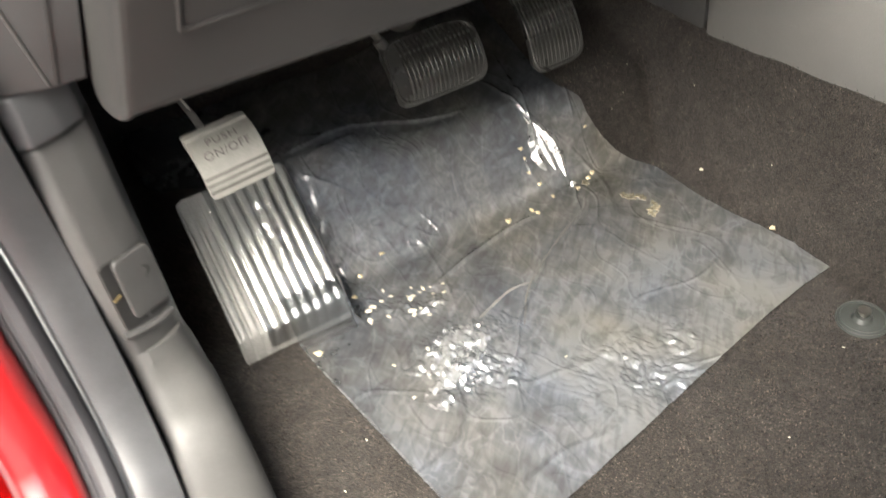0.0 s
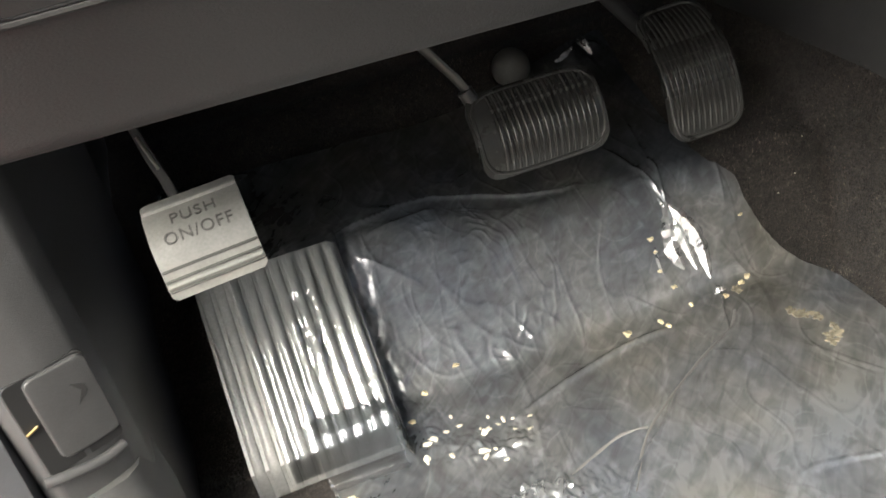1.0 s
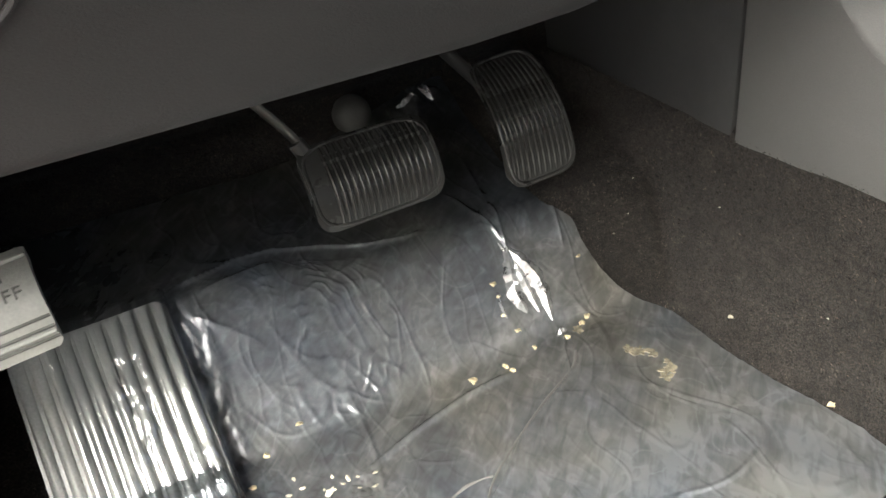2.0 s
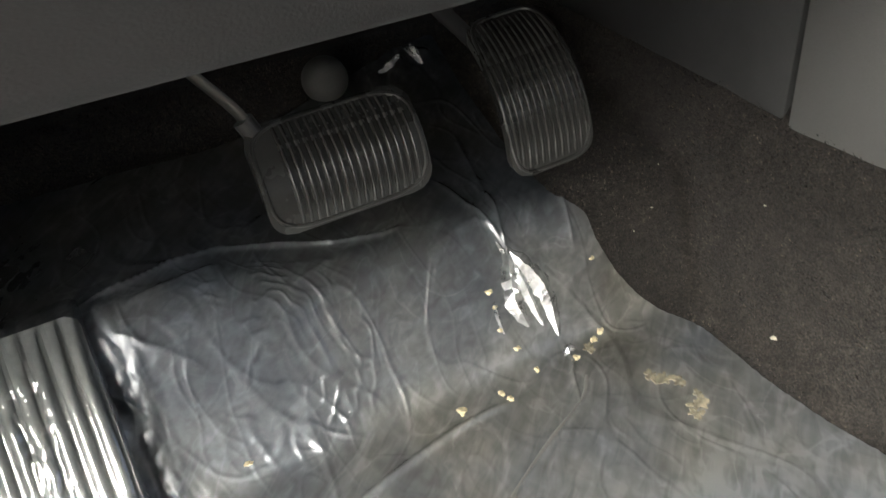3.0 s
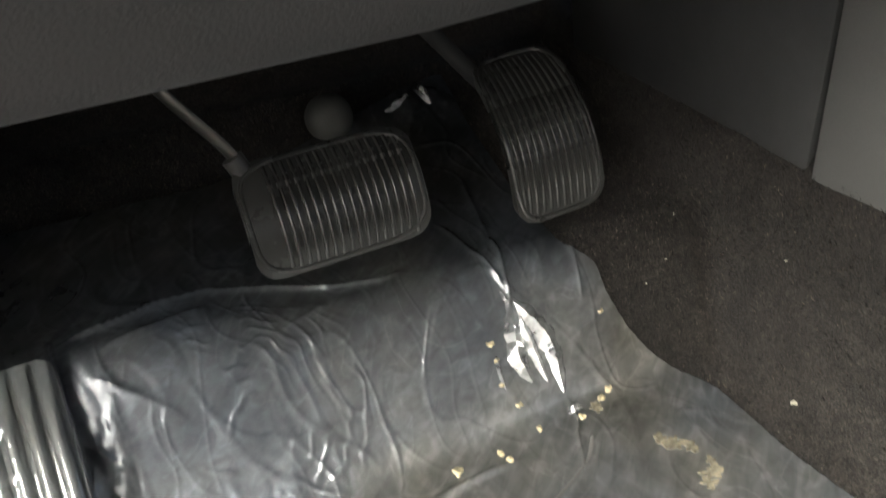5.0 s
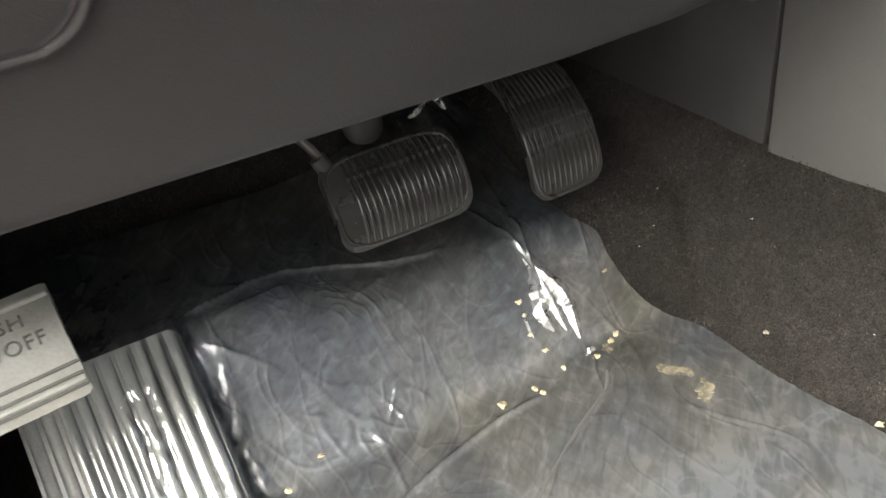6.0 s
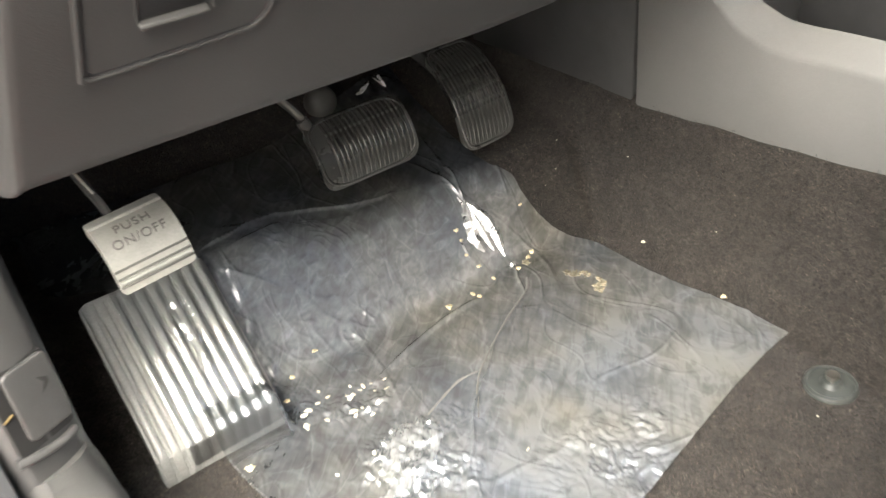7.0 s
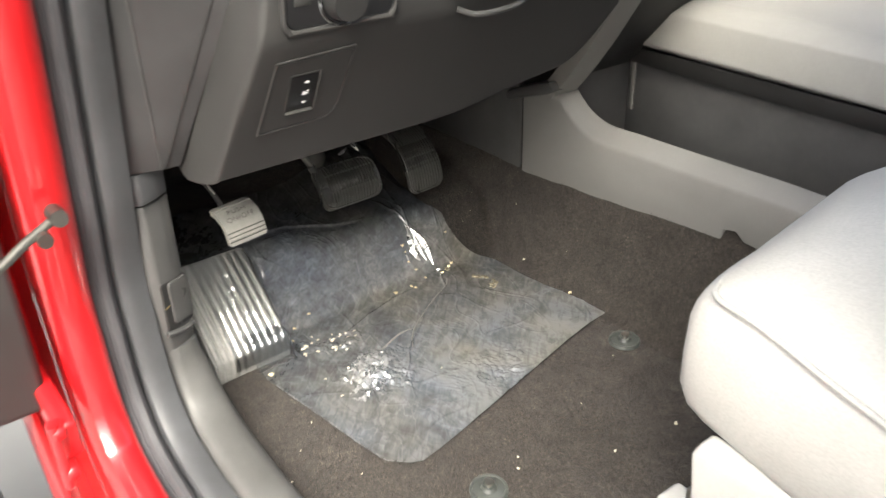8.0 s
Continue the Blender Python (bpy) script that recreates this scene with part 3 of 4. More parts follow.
    part("bin_rib", block((0.006, 0.010, 0.12), (X + 0.222, -0.17, 0.38), 0.002), CONSOLE, c, "pale upright rib at the bin's front")
    # raised far side with its padded top
    far = [(0.625, 0.470), (0.620, 0.477), (0.640, 0.545), (0.668, 0.562), (0.70, 0.572), (0.96, 0.585), (0.985, 0.57), (0.99, 0.20), (0.70, 0.20), (0.70, 0.462)]
    part("far_side", extrude(far, -1.6, -0.165, "y", 0.004, 2), FAR_SIDE, c, "raised pale grey far side with a broad top")
    return c


console()


# ---- hinge pillar trim, sill and door opening ----
RING = [(-0.37, 1.05), (-0.345, 0.90), (-0.315, 0.77), (-0.28, 0.62), (-0.255, 0.50), (-0.226, 0.36), (-0.233, 0.27), (-0.246, 0.19), (-0.272, 0.135), (-0.325, 0.095), (-0.45, 0.076), (-0.8, 0.07), (-1.7, 0.07)]


TRIM_RING = [(-0.227, 0.203), (-0.231, 0.18), (-0.243, 0.148), (-0.275, 0.108), (-0.36, 0.086), (-0.5, 0.078), (-0.8, 0.073), (-1.7, 0.07)]


def ring_band(name, mat, parent, section, n=90, label="", path=None, taper=0.0):
    """Sweep a section of (x, inward) pairs round the front of the door opening; inward is towards the opening's middle."""
    P = spline([(0, y, z) for y, z in path or RING], n)
    secs = []
    for i, p in enumerate(P):
        d = (P[min(i + 1, n)] - P[max(i - 1, 0)]).normalized()
        inward = Vector((0, d.z, -d.y))
        if inward.dot(Vector((0, -0.9, 0.55)) - p) < 0:
            inward = -inward
        narrow = taper * (1 - ease(0.0, 0.5, i / n))
        secs.append([Vector((x - (narrow if x > -0.47 else 0.0), 0, 0)) + p + inward * w for x, w in section])
    return part(name, loft(secs), mat, parent, label)


def opening():
    o = thing("door_opening_trim", pose(0, 0, 0), "grey plastic pillar and sill trim round the open doorway", "door trim", kind="structure")
    # sill and pillar inner trim: a band with a rolled inner edge
    ring_band("sill_trim", SILL_LIT, o, [(-0.5005, -0.04), (-0.5005, -0.012), (-0.496, -0.002), (-0.488, 0.003), (-0.478, 0.004), (-0.462, 0.003), (-0.445, 0.0), (-0.430, -0.008), (-0.422, -0.02), (-0.420, -0.075), (-0.44, -0.09), (-0.49, -0.09)], path=TRIM_RING, taper=0.017)
    ring_band("pillar_flange", PILLAR, o, [(-0.548, -0.06), (-0.548, -0.002), (-0.543, 0.008), (-0.535, 0.010), (-0.524, 0.007), (-0.5125, 0.003), (-0.502, -0.002), (-0.502, -0.07)], label="blue-grey rolled flange cover")
    ring_band("door_seal", SEAL, o, [(-0.563 + 0.013 * math.cos(a), 0.0 + 0.016 * math.sin(a)) for a in (2 * math.pi * k / 10 for k in range(10))], label="black rubber door seal")
    ring_band("seal_lip", SEAL, o, [(-0.5822, -0.030), (-0.5822, 0.002), (-0.575, 0.010), (-0.5685, 0.002), (-0.5685, -0.012)])
    # pillar trim steps above the sill
    up = [(-0.441, -0.203), (-0.435, -0.18), (-0.446, 0.16), (-0.475, 0.22), (-0.500, 0.20), (-0.507, -0.16), (-0.507, -0.205), (-0.500, -0.224), (-0.486, -0.231), (-0.46, -0.218)]
    part("kick_panel", extrude(up, 0.02, 0.452, "z", 0.004, 2), TRIM, o, "grey kick panel with the bonnet release")
    mid = [(x - 0.001, y - 0.006) for x, y in up]
    part("pillar_step", extrude(mid, 0.456, 0.503, "z", 0.003, 2), PILLAR, o)
    # the upper trim leans in over the dashboard's end, with a ridge and a joint in its face
    inner = lambda k: (-0.428 + 0.20 * k, -0.247 - 0.55 * k)
    joint = lambda k: (-0.450 + 0.22 * k, -0.2465 - 0.50 * k)
    ridge = lambda k: (-0.455 - 0.12 * k, -0.246 - 0.35 * k)
    rise = []
    for z in (0.5065, 0.51, 0.55, 0.60, 0.66, 0.72, 0.80, 0.88, 1.0):
        k = z - 0.5065
        sec = [inner(k), (-0.424 + 0.20 * k, -0.20 - 0.5 * k), (-0.45, 0.0), (-0.47, 0.04), (-0.505, 0.02), (-0.507, -0.19 - 0.16 * k), (-0.500, -0.232 - 0.22 * k), ridge(k), joint(k)]
        rise.append([(x, y, z) for x, y in sec])
    part("pillar_upper", loft(rise), UPPER, o, angle=25)
    part("pillar_seam", tube([(*joint(k), 0.5065 + k) for k in (0.003, 0.08, 0.2, 0.34)], 0.0016, 6, 20), DASH_DARK, o, "dark joint line in the pillar trim")
    part("pillar_rib", tube([(*ridge(k), 0.5065 + k) for k in (0.003, 0.08, 0.2, 0.34)], 0.0018, 8, 20), TRIM, o, "slim pale ridge in the pillar trim")
    return o


opening()


def bonnet_release():
    m = frame_at((-0.457, -0.2145, 0.280), (0.86, 0.51, 0), (0, 0, 1))
    b = thing("bonnet_release", m, "grey plastic bonnet release lever set in the kick panel", "lever")
    slant = lambda pts: [(x, y - 0.10 * x) for x, y in pts]
    part("recess", extrude(slant([(x - 0.006, y - 0.004) for x, y in rounded(0.056, 0.084, 0.005)]), -0.006, 0.0012, "z", 0.0004, 1), DASH_DARK, b, "dark gap round the lever")
    part("lever_plate", extrude(slant(rounded(0.044, 0.073, 0.007)), 0.0002, 0.0052, "z", 0.0018, 3), TRIM, b)
    part("arrow_mark", extrude([(0.004, 0.018), (0.013, 0.012), (0.013, 0.006), (0.004, 0.000), (0.009, 0.009)], 0.0050, 0.0056, "z", 0.0001, 1), DASH, b, "dark arrow moulded in the lever")
    part("finger_lip", tube([(-0.040, -0.043, 0.001), (-0.024, -0.047, 0.004), (0.0, -0.053, 0.005), (0.018, -0.056, 0.001)], 0.0042, 10, 16), TRIM, b, "rounded finger lip below the lever")
    part("latch_pin", tube([(-0.034, 0.000, 0.0022), (-0.029, 0.001, 0.0024), (-0.025, 0.002, 0.0022)], 0.0011, 8, 4), BRASS, b, "small brass-coloured pin")


bonnet_release()


def red_body():
    r = thing("door_pillar", pose(0, 0, 0), "glossy red painted hinge pillar and rocker of the truck body", "car body", kind="structure")
    ring_band("red_flange", RED, r, [(-0.640, -0.10), (-0.640, 0.020), (-0.632, 0.032), (-0.620, 0.035), (-0.604, 0.034), (-0.592, 0.028), (-0.5845, 0.018), (-0.5825, 0.008), (-0.5825, -0.10)])
    # a narrow gutter behind the flange, then the outer step
    ring_band("red_step", RED, r, [(-0.70, -0.24), (-0.70, -0.118), (-0.694, -0.106), (-0.686, -0.110), (-0.679, -0.185), (-0.664, -0.200), (-0.648, -0.185), (-0.6415, -0.095), (-0.6415, -0.24)])
    hinge = part("hinge", join(block((0.028, 0.170, 0.060), (-0.676, -0.262, 0.205), 0.009, 3), block((0.022, 0.034, 0.020), (-0.690, -0.350, 0.236), 0.007, 3), block((0.022, 0.040, 0.022), (-0.688, -0.352, 0.170), 0.008, 3)), RED, r, "red painted door hinge")
    part("hinge_pin", tube([(-0.695, -0.365, 0.15), (-0.695, -0.362, 0.20), (-0.695, -0.358, 0.25)], 0.007, 12, 6), RED, hinge)
    bm = tube([(-0.612, -0.325, 0.52), (-0.66, -0.345, 0.505), (-0.72, -0.37, 0.485), (-0.86, -0.41, 0.465)], 0.0062, 8, 20, 0.45)
    part("check_strap", bm, DULL, r, "steel door check strap")
    part("check_bolt", join(tube([(-0.618, -0.318, 0.522), (-0.618, -0.342, 0.524), (-0.618, -0.350, 0.525)], 0.011, 12, 4), tube([(-0.640, -0.328, 0.500), (-0.640, -0.345, 0.502), (-0.640, -0.352, 0.502)], 0.010, 12, 4)), DULL, r, "steel check bolt")
    return r


red_body()


def open_door():
    d = thing("front_door", pose(-0.668, -0.30, 0.0), "opened front door with a grey lower trim panel", "car door")
    part("door_shell", block((0.9, 0.09, 0.98), (-0.50, 0.14, 0.66), 0.02, 3), RED, d)
    part("door_trim", block((0.90, 0.03, 0.90), (-0.455, 0.075, 0.64), 0.012, 3), DASH, d, "dark grey door trim panel")
    return d


open_door()
sb = part("running_board", block((0.2, 2.2, 0.04), (-0.86, -0.8, -0.22), 0.015, 3), BOARD)
tagged(sb, "pale grey running board below the doorway", "running board")

# ---- pedals ----
def crease_net(x, y, seed, sharp):
    """Thin raised lines that wander and cross."""
    return max(0.0, 1 - abs(noise.noise(Vector((x, y, seed)))) * sharp)


def crumple(x, y, seed):
    """Flat facets that meet in sharp ridges."""
    d = noise.voronoi(Vector((x, y, seed)))[0]
    return d[1] - d[0]


def arc_pad(width, length, bulge, thick, taper=0.0, n=14, corner=0.012, bend=lambda y: 0.0):
    """A pad that bows outward along its length, with rounded corners; x across, y up, z out."""
    def skin(u, v):
        y = (v - 0.5) * length
        s = 1.0
        edge = min(v, 1 - v) * length
        if edge < corner:
            s = 1 - (corner - math.sqrt(max(0.0, corner ** 2 - (corner - edge) ** 2))) / (width / 2)
        w = width * (1 - taper * v) * s
        return ((u - 0.5) * w, y, bulge * (1 - (2 * v - 1) ** 2) - bend(y))
    bm = sheet(10, n, skin)
    bm.normal_update()
    bmesh.ops.solidify(bm, geom=list(bm.faces), thickness=thick)
    bmesh.ops.recalc_face_normals(bm, faces=bm.faces)
    return bm


def arc_rib(length, bulge, w, h, n=12, span=0.9, bend=lambda y: 0.0):
    """A thin rib that follows the bow of a pad."""
    secs = []
    for k in range(n + 1):
        v = 0.5 + (k / n - 0.5) * span
        y, z = (v - 0.5) * length, bulge * (1 - (2 * v - 1) ** 2) - bend((v - 0.5) * length)
        e = h * min(1.0, 4 * min(k, n - k) / n + 0.15)
        secs.append([(-w / 2, y, z - 0.0006), (w / 2, y, z - 0.0006), (w * 0.44, y, z + e * 0.5), (w * 0.26, y, z + e * 0.9), (0, y, z + e), (-w * 0.26, y, z + e * 0.9), (-w * 0.44, y, z + e * 0.5)])
    return loft(secs)


def brake_pedal():
    m = frame_at((-0.001, 0.028, 0.255), (1, 0.0, 0.016), (-0.014, 0.525, 0.851))
    p = thing("brake_pedal", m, "black ribbed rubber brake pedal on a steel arm", "pedal")
    W, L, B = 0.142, 0.092, 0.016
    part("pad", arc_pad(W, L, B, 0.010, 0.0, 48, 0.018), RUBBER, p)
    rib = None
    count = 16
    for k in range(count):
        x = -W / 2 + 0.026 + (W - 0.038) * k / (count - 1)
        if rib is None:
            rib = part("rib", arc_rib(L, B, 0.0036, 0.0040, 20, 0.93), RUBBER, p)
            rib.matrix_basis = pose(x, 0, 0)
        else:
            shared("rib", rib, p, pose(x, 0, 0))
    loop = []
    for k in range(33):
        a = 2 * math.pi * k / 32 - math.pi / 2
        c, s = math.cos(a), math.sin(a)
        x, y = (W / 2 - 0.003) * math.copysign(abs(c) ** 0.45, c), (L / 2 - 0.003) * math.copysign(abs(s) ** 0.45, s)
        loop.append((x, y, B * (1 - (2 * y / L) ** 2) + 0.0004))
    part("pad_rim", tube(loop, 0.0019, 8, 128), RUBBER, p)
    arm = part("arm", tube([(-0.058, 0.040, -0.002), (-0.068, 0.062, 0.006), (-0.098, 0.106, 0.018), (-0.122, 0.150, 0.026), (-0.132, 0.20, 0.03)], 0.0058, 10, 24, 0.45), DULL, p, "dull steel pedal arm")
    part("arm_boot", tube([(-0.054, 0.030, -0.004), (-0.059, 0.040, -0.001), (-0.064, 0.052, 0.003)], 0.0085, 10, 8), RUBBER, p)
    return p


def gas_pedal():
    m = frame_at((0.212, 0.088, 0.231), (0.995, -0.055, 0.079), (-0.03, 0.606, 0.795))
    p = thing("accelerator_pedal", m, "black ribbed rubber accelerator pedal, tall and bowed", "pedal")
    W, L, B = 0.090, 0.159, 0.033
    part("pad", arc_pad(W, L, B, 0.010, 0.10, 56, 0.02), RUBBER, p)
    rib = None
    count = 12
    for k in range(count):
        x = -W / 2 + 0.009 + (W - 0.018) * k / (count - 1)
        if rib is None:
            rib = part("rib", arc_rib(L, B, 0.0034, 0.0034, 26, 0.91), RUBBER, p)
            rib.matrix_basis = pose(x, 0, 0)
        else:
            shared("rib", rib, p, Matrix.Translation((x, 0, 0)) @ Matrix.Rotation(radians(2.4 * x / 0.04), 4, "Z"))
    loop = []
    for k in range(33):
        a = 2 * math.pi * k / 32 - math.pi / 2
        c, s = math.cos(a), math.sin(a)
        y = (L / 2 - 0.003) * math.copysign(abs(s) ** 0.4, s)
        x = (W / 2 - 0.002) * (1 - 0.10 * (y / L + 0.5)) * math.copysign(abs(c) ** 0.4, c)
        loop.append((x, y, B * (1 - (2 * y / L) ** 2) + 0.0004))
    part("pad_rim", tube(loop, 0.0020, 8, 96), RUBBER, p)
    part("arm", tube([(-0.02, 0.03, 0.006), (-0.040, 0.075, 0.0), (-0.068, 0.125, 0.004), (-0.105, 0.19, 0.012), (-0.125, 0.24, 0.016)], 0.0085, 10, 20, 0.6), ARM, p, "black painted pedal arm")
    # steel line drawn for the highlight along the arm
    part("arm_highlight", tube([(-0.066, 0.118, 0.011), (-0.088, 0.155, 0.015), (-0.120, 0.22, 0.022)], 0.0022, 8, 12), DULL, p, "slim steel line in place of the arm edge highlight")
    return p


def lettering(text, size, parent, m, mat):
    cu = bpy.data.curves.new("lettering", "FONT")
    cu.body, cu.size, cu.align_x, cu.align_y, cu.extrude = text, size, "CENTER", "CENTER", 0.0004
    cu.space_character = 1.12
    tmp = bpy.data.objects.new("lettering", cu)
    scene.collection.objects.link(tmp)
    me = bpy.data.meshes.new_from_object(tmp.evaluated_get(bpy.context.evaluated_depsgraph_get()))
    bpy.data.objects.remove(tmp)
    me.materials.clear()
    me.materials.append(mat)
    ob = new("lettering", me)
    ob.parent, ob.matrix_basis = parent, m
    ob["label"] = "dark raised lettering " + text.lower()
    return ob


def parking_pedal():
    m = frame_at((-0.335, -0.195, 0.365), (0.997, 0.051, 0.057), (-0.076, 0.772, 0.631))
    p = thing("parking_brake_pedal", m, "worn grey rubber parking brake pedal lettered push on/off", "pedal")
    W, L, B = 0.066, 0.072, 0.019
    part("pad", arc_pad(W, L, B, 0.009, 0.0, 36, 0.003), WORN, p)
    for v in (0.07, 0.15, 0.23, 0.86):
        y, z = (v - 0.5) * L, B * (1 - (2 * v - 1) ** 2)
        part("groove", block((W * 0.985, 0.0022, 0.0012), (0, y, z + 0.0002), 0.0004, 1), INK, p)
    for v in (0.11, 0.85):
        y, z = (v - 0.5) * L, B * (1 - (2 * v - 1) ** 2)
        part("ridge", tube([(-W / 2 + 0.001, y, z), (0, y, z), (W / 2 - 0.001, y, z)], 0.0022, 8, 6), WORN, p)
    lettering("PUSH", 0.0125, p, pose(0.0, 0.0130, B * 0.8696 + 0.0002, -21, 0, 0), INK)
    lettering("ON/OFF", 0.0120, p, pose(0.0, -0.0010, B * 0.9992 + 0.0003, 2, 0, 0), INK)
    part("arm", tube([(-0.008, 0.026, -0.008), (-0.011, 0.05, 0.0), (-0.015, 0.07, 0.004), (-0.022, 0.12, 0.010), (-0.030, 0.18, 0.014)], 0.0045, 10, 20, 0.6), ARM, p, "black pedal arm")
    # short steel line in place of the thin highlight on this arm
    part("arm_highlight", tube([(-0.0115, 0.056, 0.0045), (-0.0145, 0.068, 0.0075), (-0.0175, 0.082, 0.0095)], 0.0013, 6, 10), STEEL, p, "slim steel line in place of the arm edge highlight")
    return p


def dead_pedal():
    m = frame_at((-0.308, -0.035, 0.098), (1, 0.02, 0.0), (-0.03, 0.745, 0.65))
    p = thing("dead_pedal", m, "ribbed grey plastic foot rest still in its clear wrap", "foot rest")
    W, L, B = 0.154, 0.236, 0.004
    # the lowest part turns down towards the floor
    bend = lambda y: 1.2 * max(0.0, -L / 2 + 0.031 - y)
    part("plate", arc_pad(W, L, B, 0.014, 0.0, 46, 0.010, bend), PLATE, p)
    rib = None
    count = 10
    for k in range(count):
        x = -W / 2 + 0.009 + (W - 0.018) * k / (count - 1)
        if rib is None:
            rib = part("rib", arc_rib(L, B, 0.0118, 0.0058, 46, 0.965, bend), PLATE, p)
            rib.matrix_basis = pose(x, 0, 0)
        else:
            shared("rib", rib, p, pose(x, 0, 0))
    part("base", block((W * 0.92, L * 0.82, 0.05), (0, 0.014, -0.036), 0.006), DASH_DARK, p)

    pitch = (W - 0.018) / (count - 1)

    def wrap(u, v):
        x, y = -0.040 + 0.120 * u, (v - 0.5) * (L + 0.004) + 0.012
        rib_at = 0.5 + 0.5 * math.cos(2 * math.pi * (x + W / 2 - 0.009) / pitch)
        z = 0.0046 + 0.0020 * rib_at + B * (1 - (2 * v - 1) ** 2)
        patch = ease(0.08, 0.4, noise.noise(Vector((x * 22, y * 14, 17))))
        z += patch * (0.0034 * abs(noise.noise(Vector((x * 95, y * 60, 9)))) + 0.0010 * crumple(x * 90, y * 50, 9) + 0.0008 * noise.noise(Vector((x * 90, y * 60, 3)))) - 0.9 * bend(y)
        z -= 0.014 * ease(0.95, 1.0, u) + 0.008 * ease(0.97, 1.0, v)
        return (x, y, z)
    part("wrap", sheet(70, 90, wrap), WRAP, p, "crinkled clear plastic wrap")
    return p


brake_pedal()
gas_pedal()
parking_pedal()
dead_pedal()


def booster_stud():
    s = thing("round_boot", pose(0.076, 0.300, 0.199), "dull grey round rubber boot behind the pedals", "boot")
    part("boot", tube([(0, 0.025, 0.003), (0, 0.009, 0.001), (0, -0.009, -0.002), (0, -0.025, -0.005)], lambda t: 0.0265 * math.sqrt(max(0.002, 1 - (2 * t - 1) ** 2)), 28, 32), BOOT, s)


booster_stud()


# ---- the clear floor film ----
def film_edge_left(y):
    return -0.316 + 0.17 * min(0.31, max(0.0, -0.118 - y)) + 0.012 * ease(-0.42, -0.50, y) - 0.095 * ease(0.06, 0.13, y)


def film_edge_right(y):
    return 0.347 - 0.035 * ease(-0.39, -0.15, y) - 0.06 * ease(-0.09, 0.03, y) - 0.028 * ease(0.035, 0.070, y)


def along(x, y, a, b):
    """Distance from the line a-b, and how far along it."""
    ux, uy = b[0] - a[0], b[1] - a[1]
    t = min(1.0, max(0.0, ((x - a[0]) * ux + (y - a[1]) * uy) / (ux * ux + uy * uy)))
    return math.hypot(x - a[0] - t * ux, y - a[1] - t * uy), t


LIP = ((-0.24, 0.080), (-0.214, 0.089), (-0.17, 0.099), (-0.107, 0.112), (-0.052, 0.108), (-0.006, 0.095), (0.044, 0.084), (0.075, 0.092))
PLEATS = (((0.153, 0.030), (0.166, 0.098), 0.0055, 0.0024), ((0.153, 0.034), (0.124, 0.140), 0.0040, 0.0026), ((0.166, 0.098), (0.176, 0.180), 0.0030, 0.004),
          ((0.225, 0.020), (0.236, 0.062), 0.0030, 0.0022), ((0.200, 0.000), (0.262, 0.012), 0.0026, 0.0030), ((-0.200, 0.066), (-0.108, 0.090), 0.0045, 0.0060),
          ((-0.245, 0.030), (-0.200, 0.004), 0.0035, 0.0026), ((-0.215, 0.052), (-0.150, 0.020), 0.0030, 0.0030), ((-0.06, 0.055), (-0.01, 0.074), 0.0020, 0.0030))


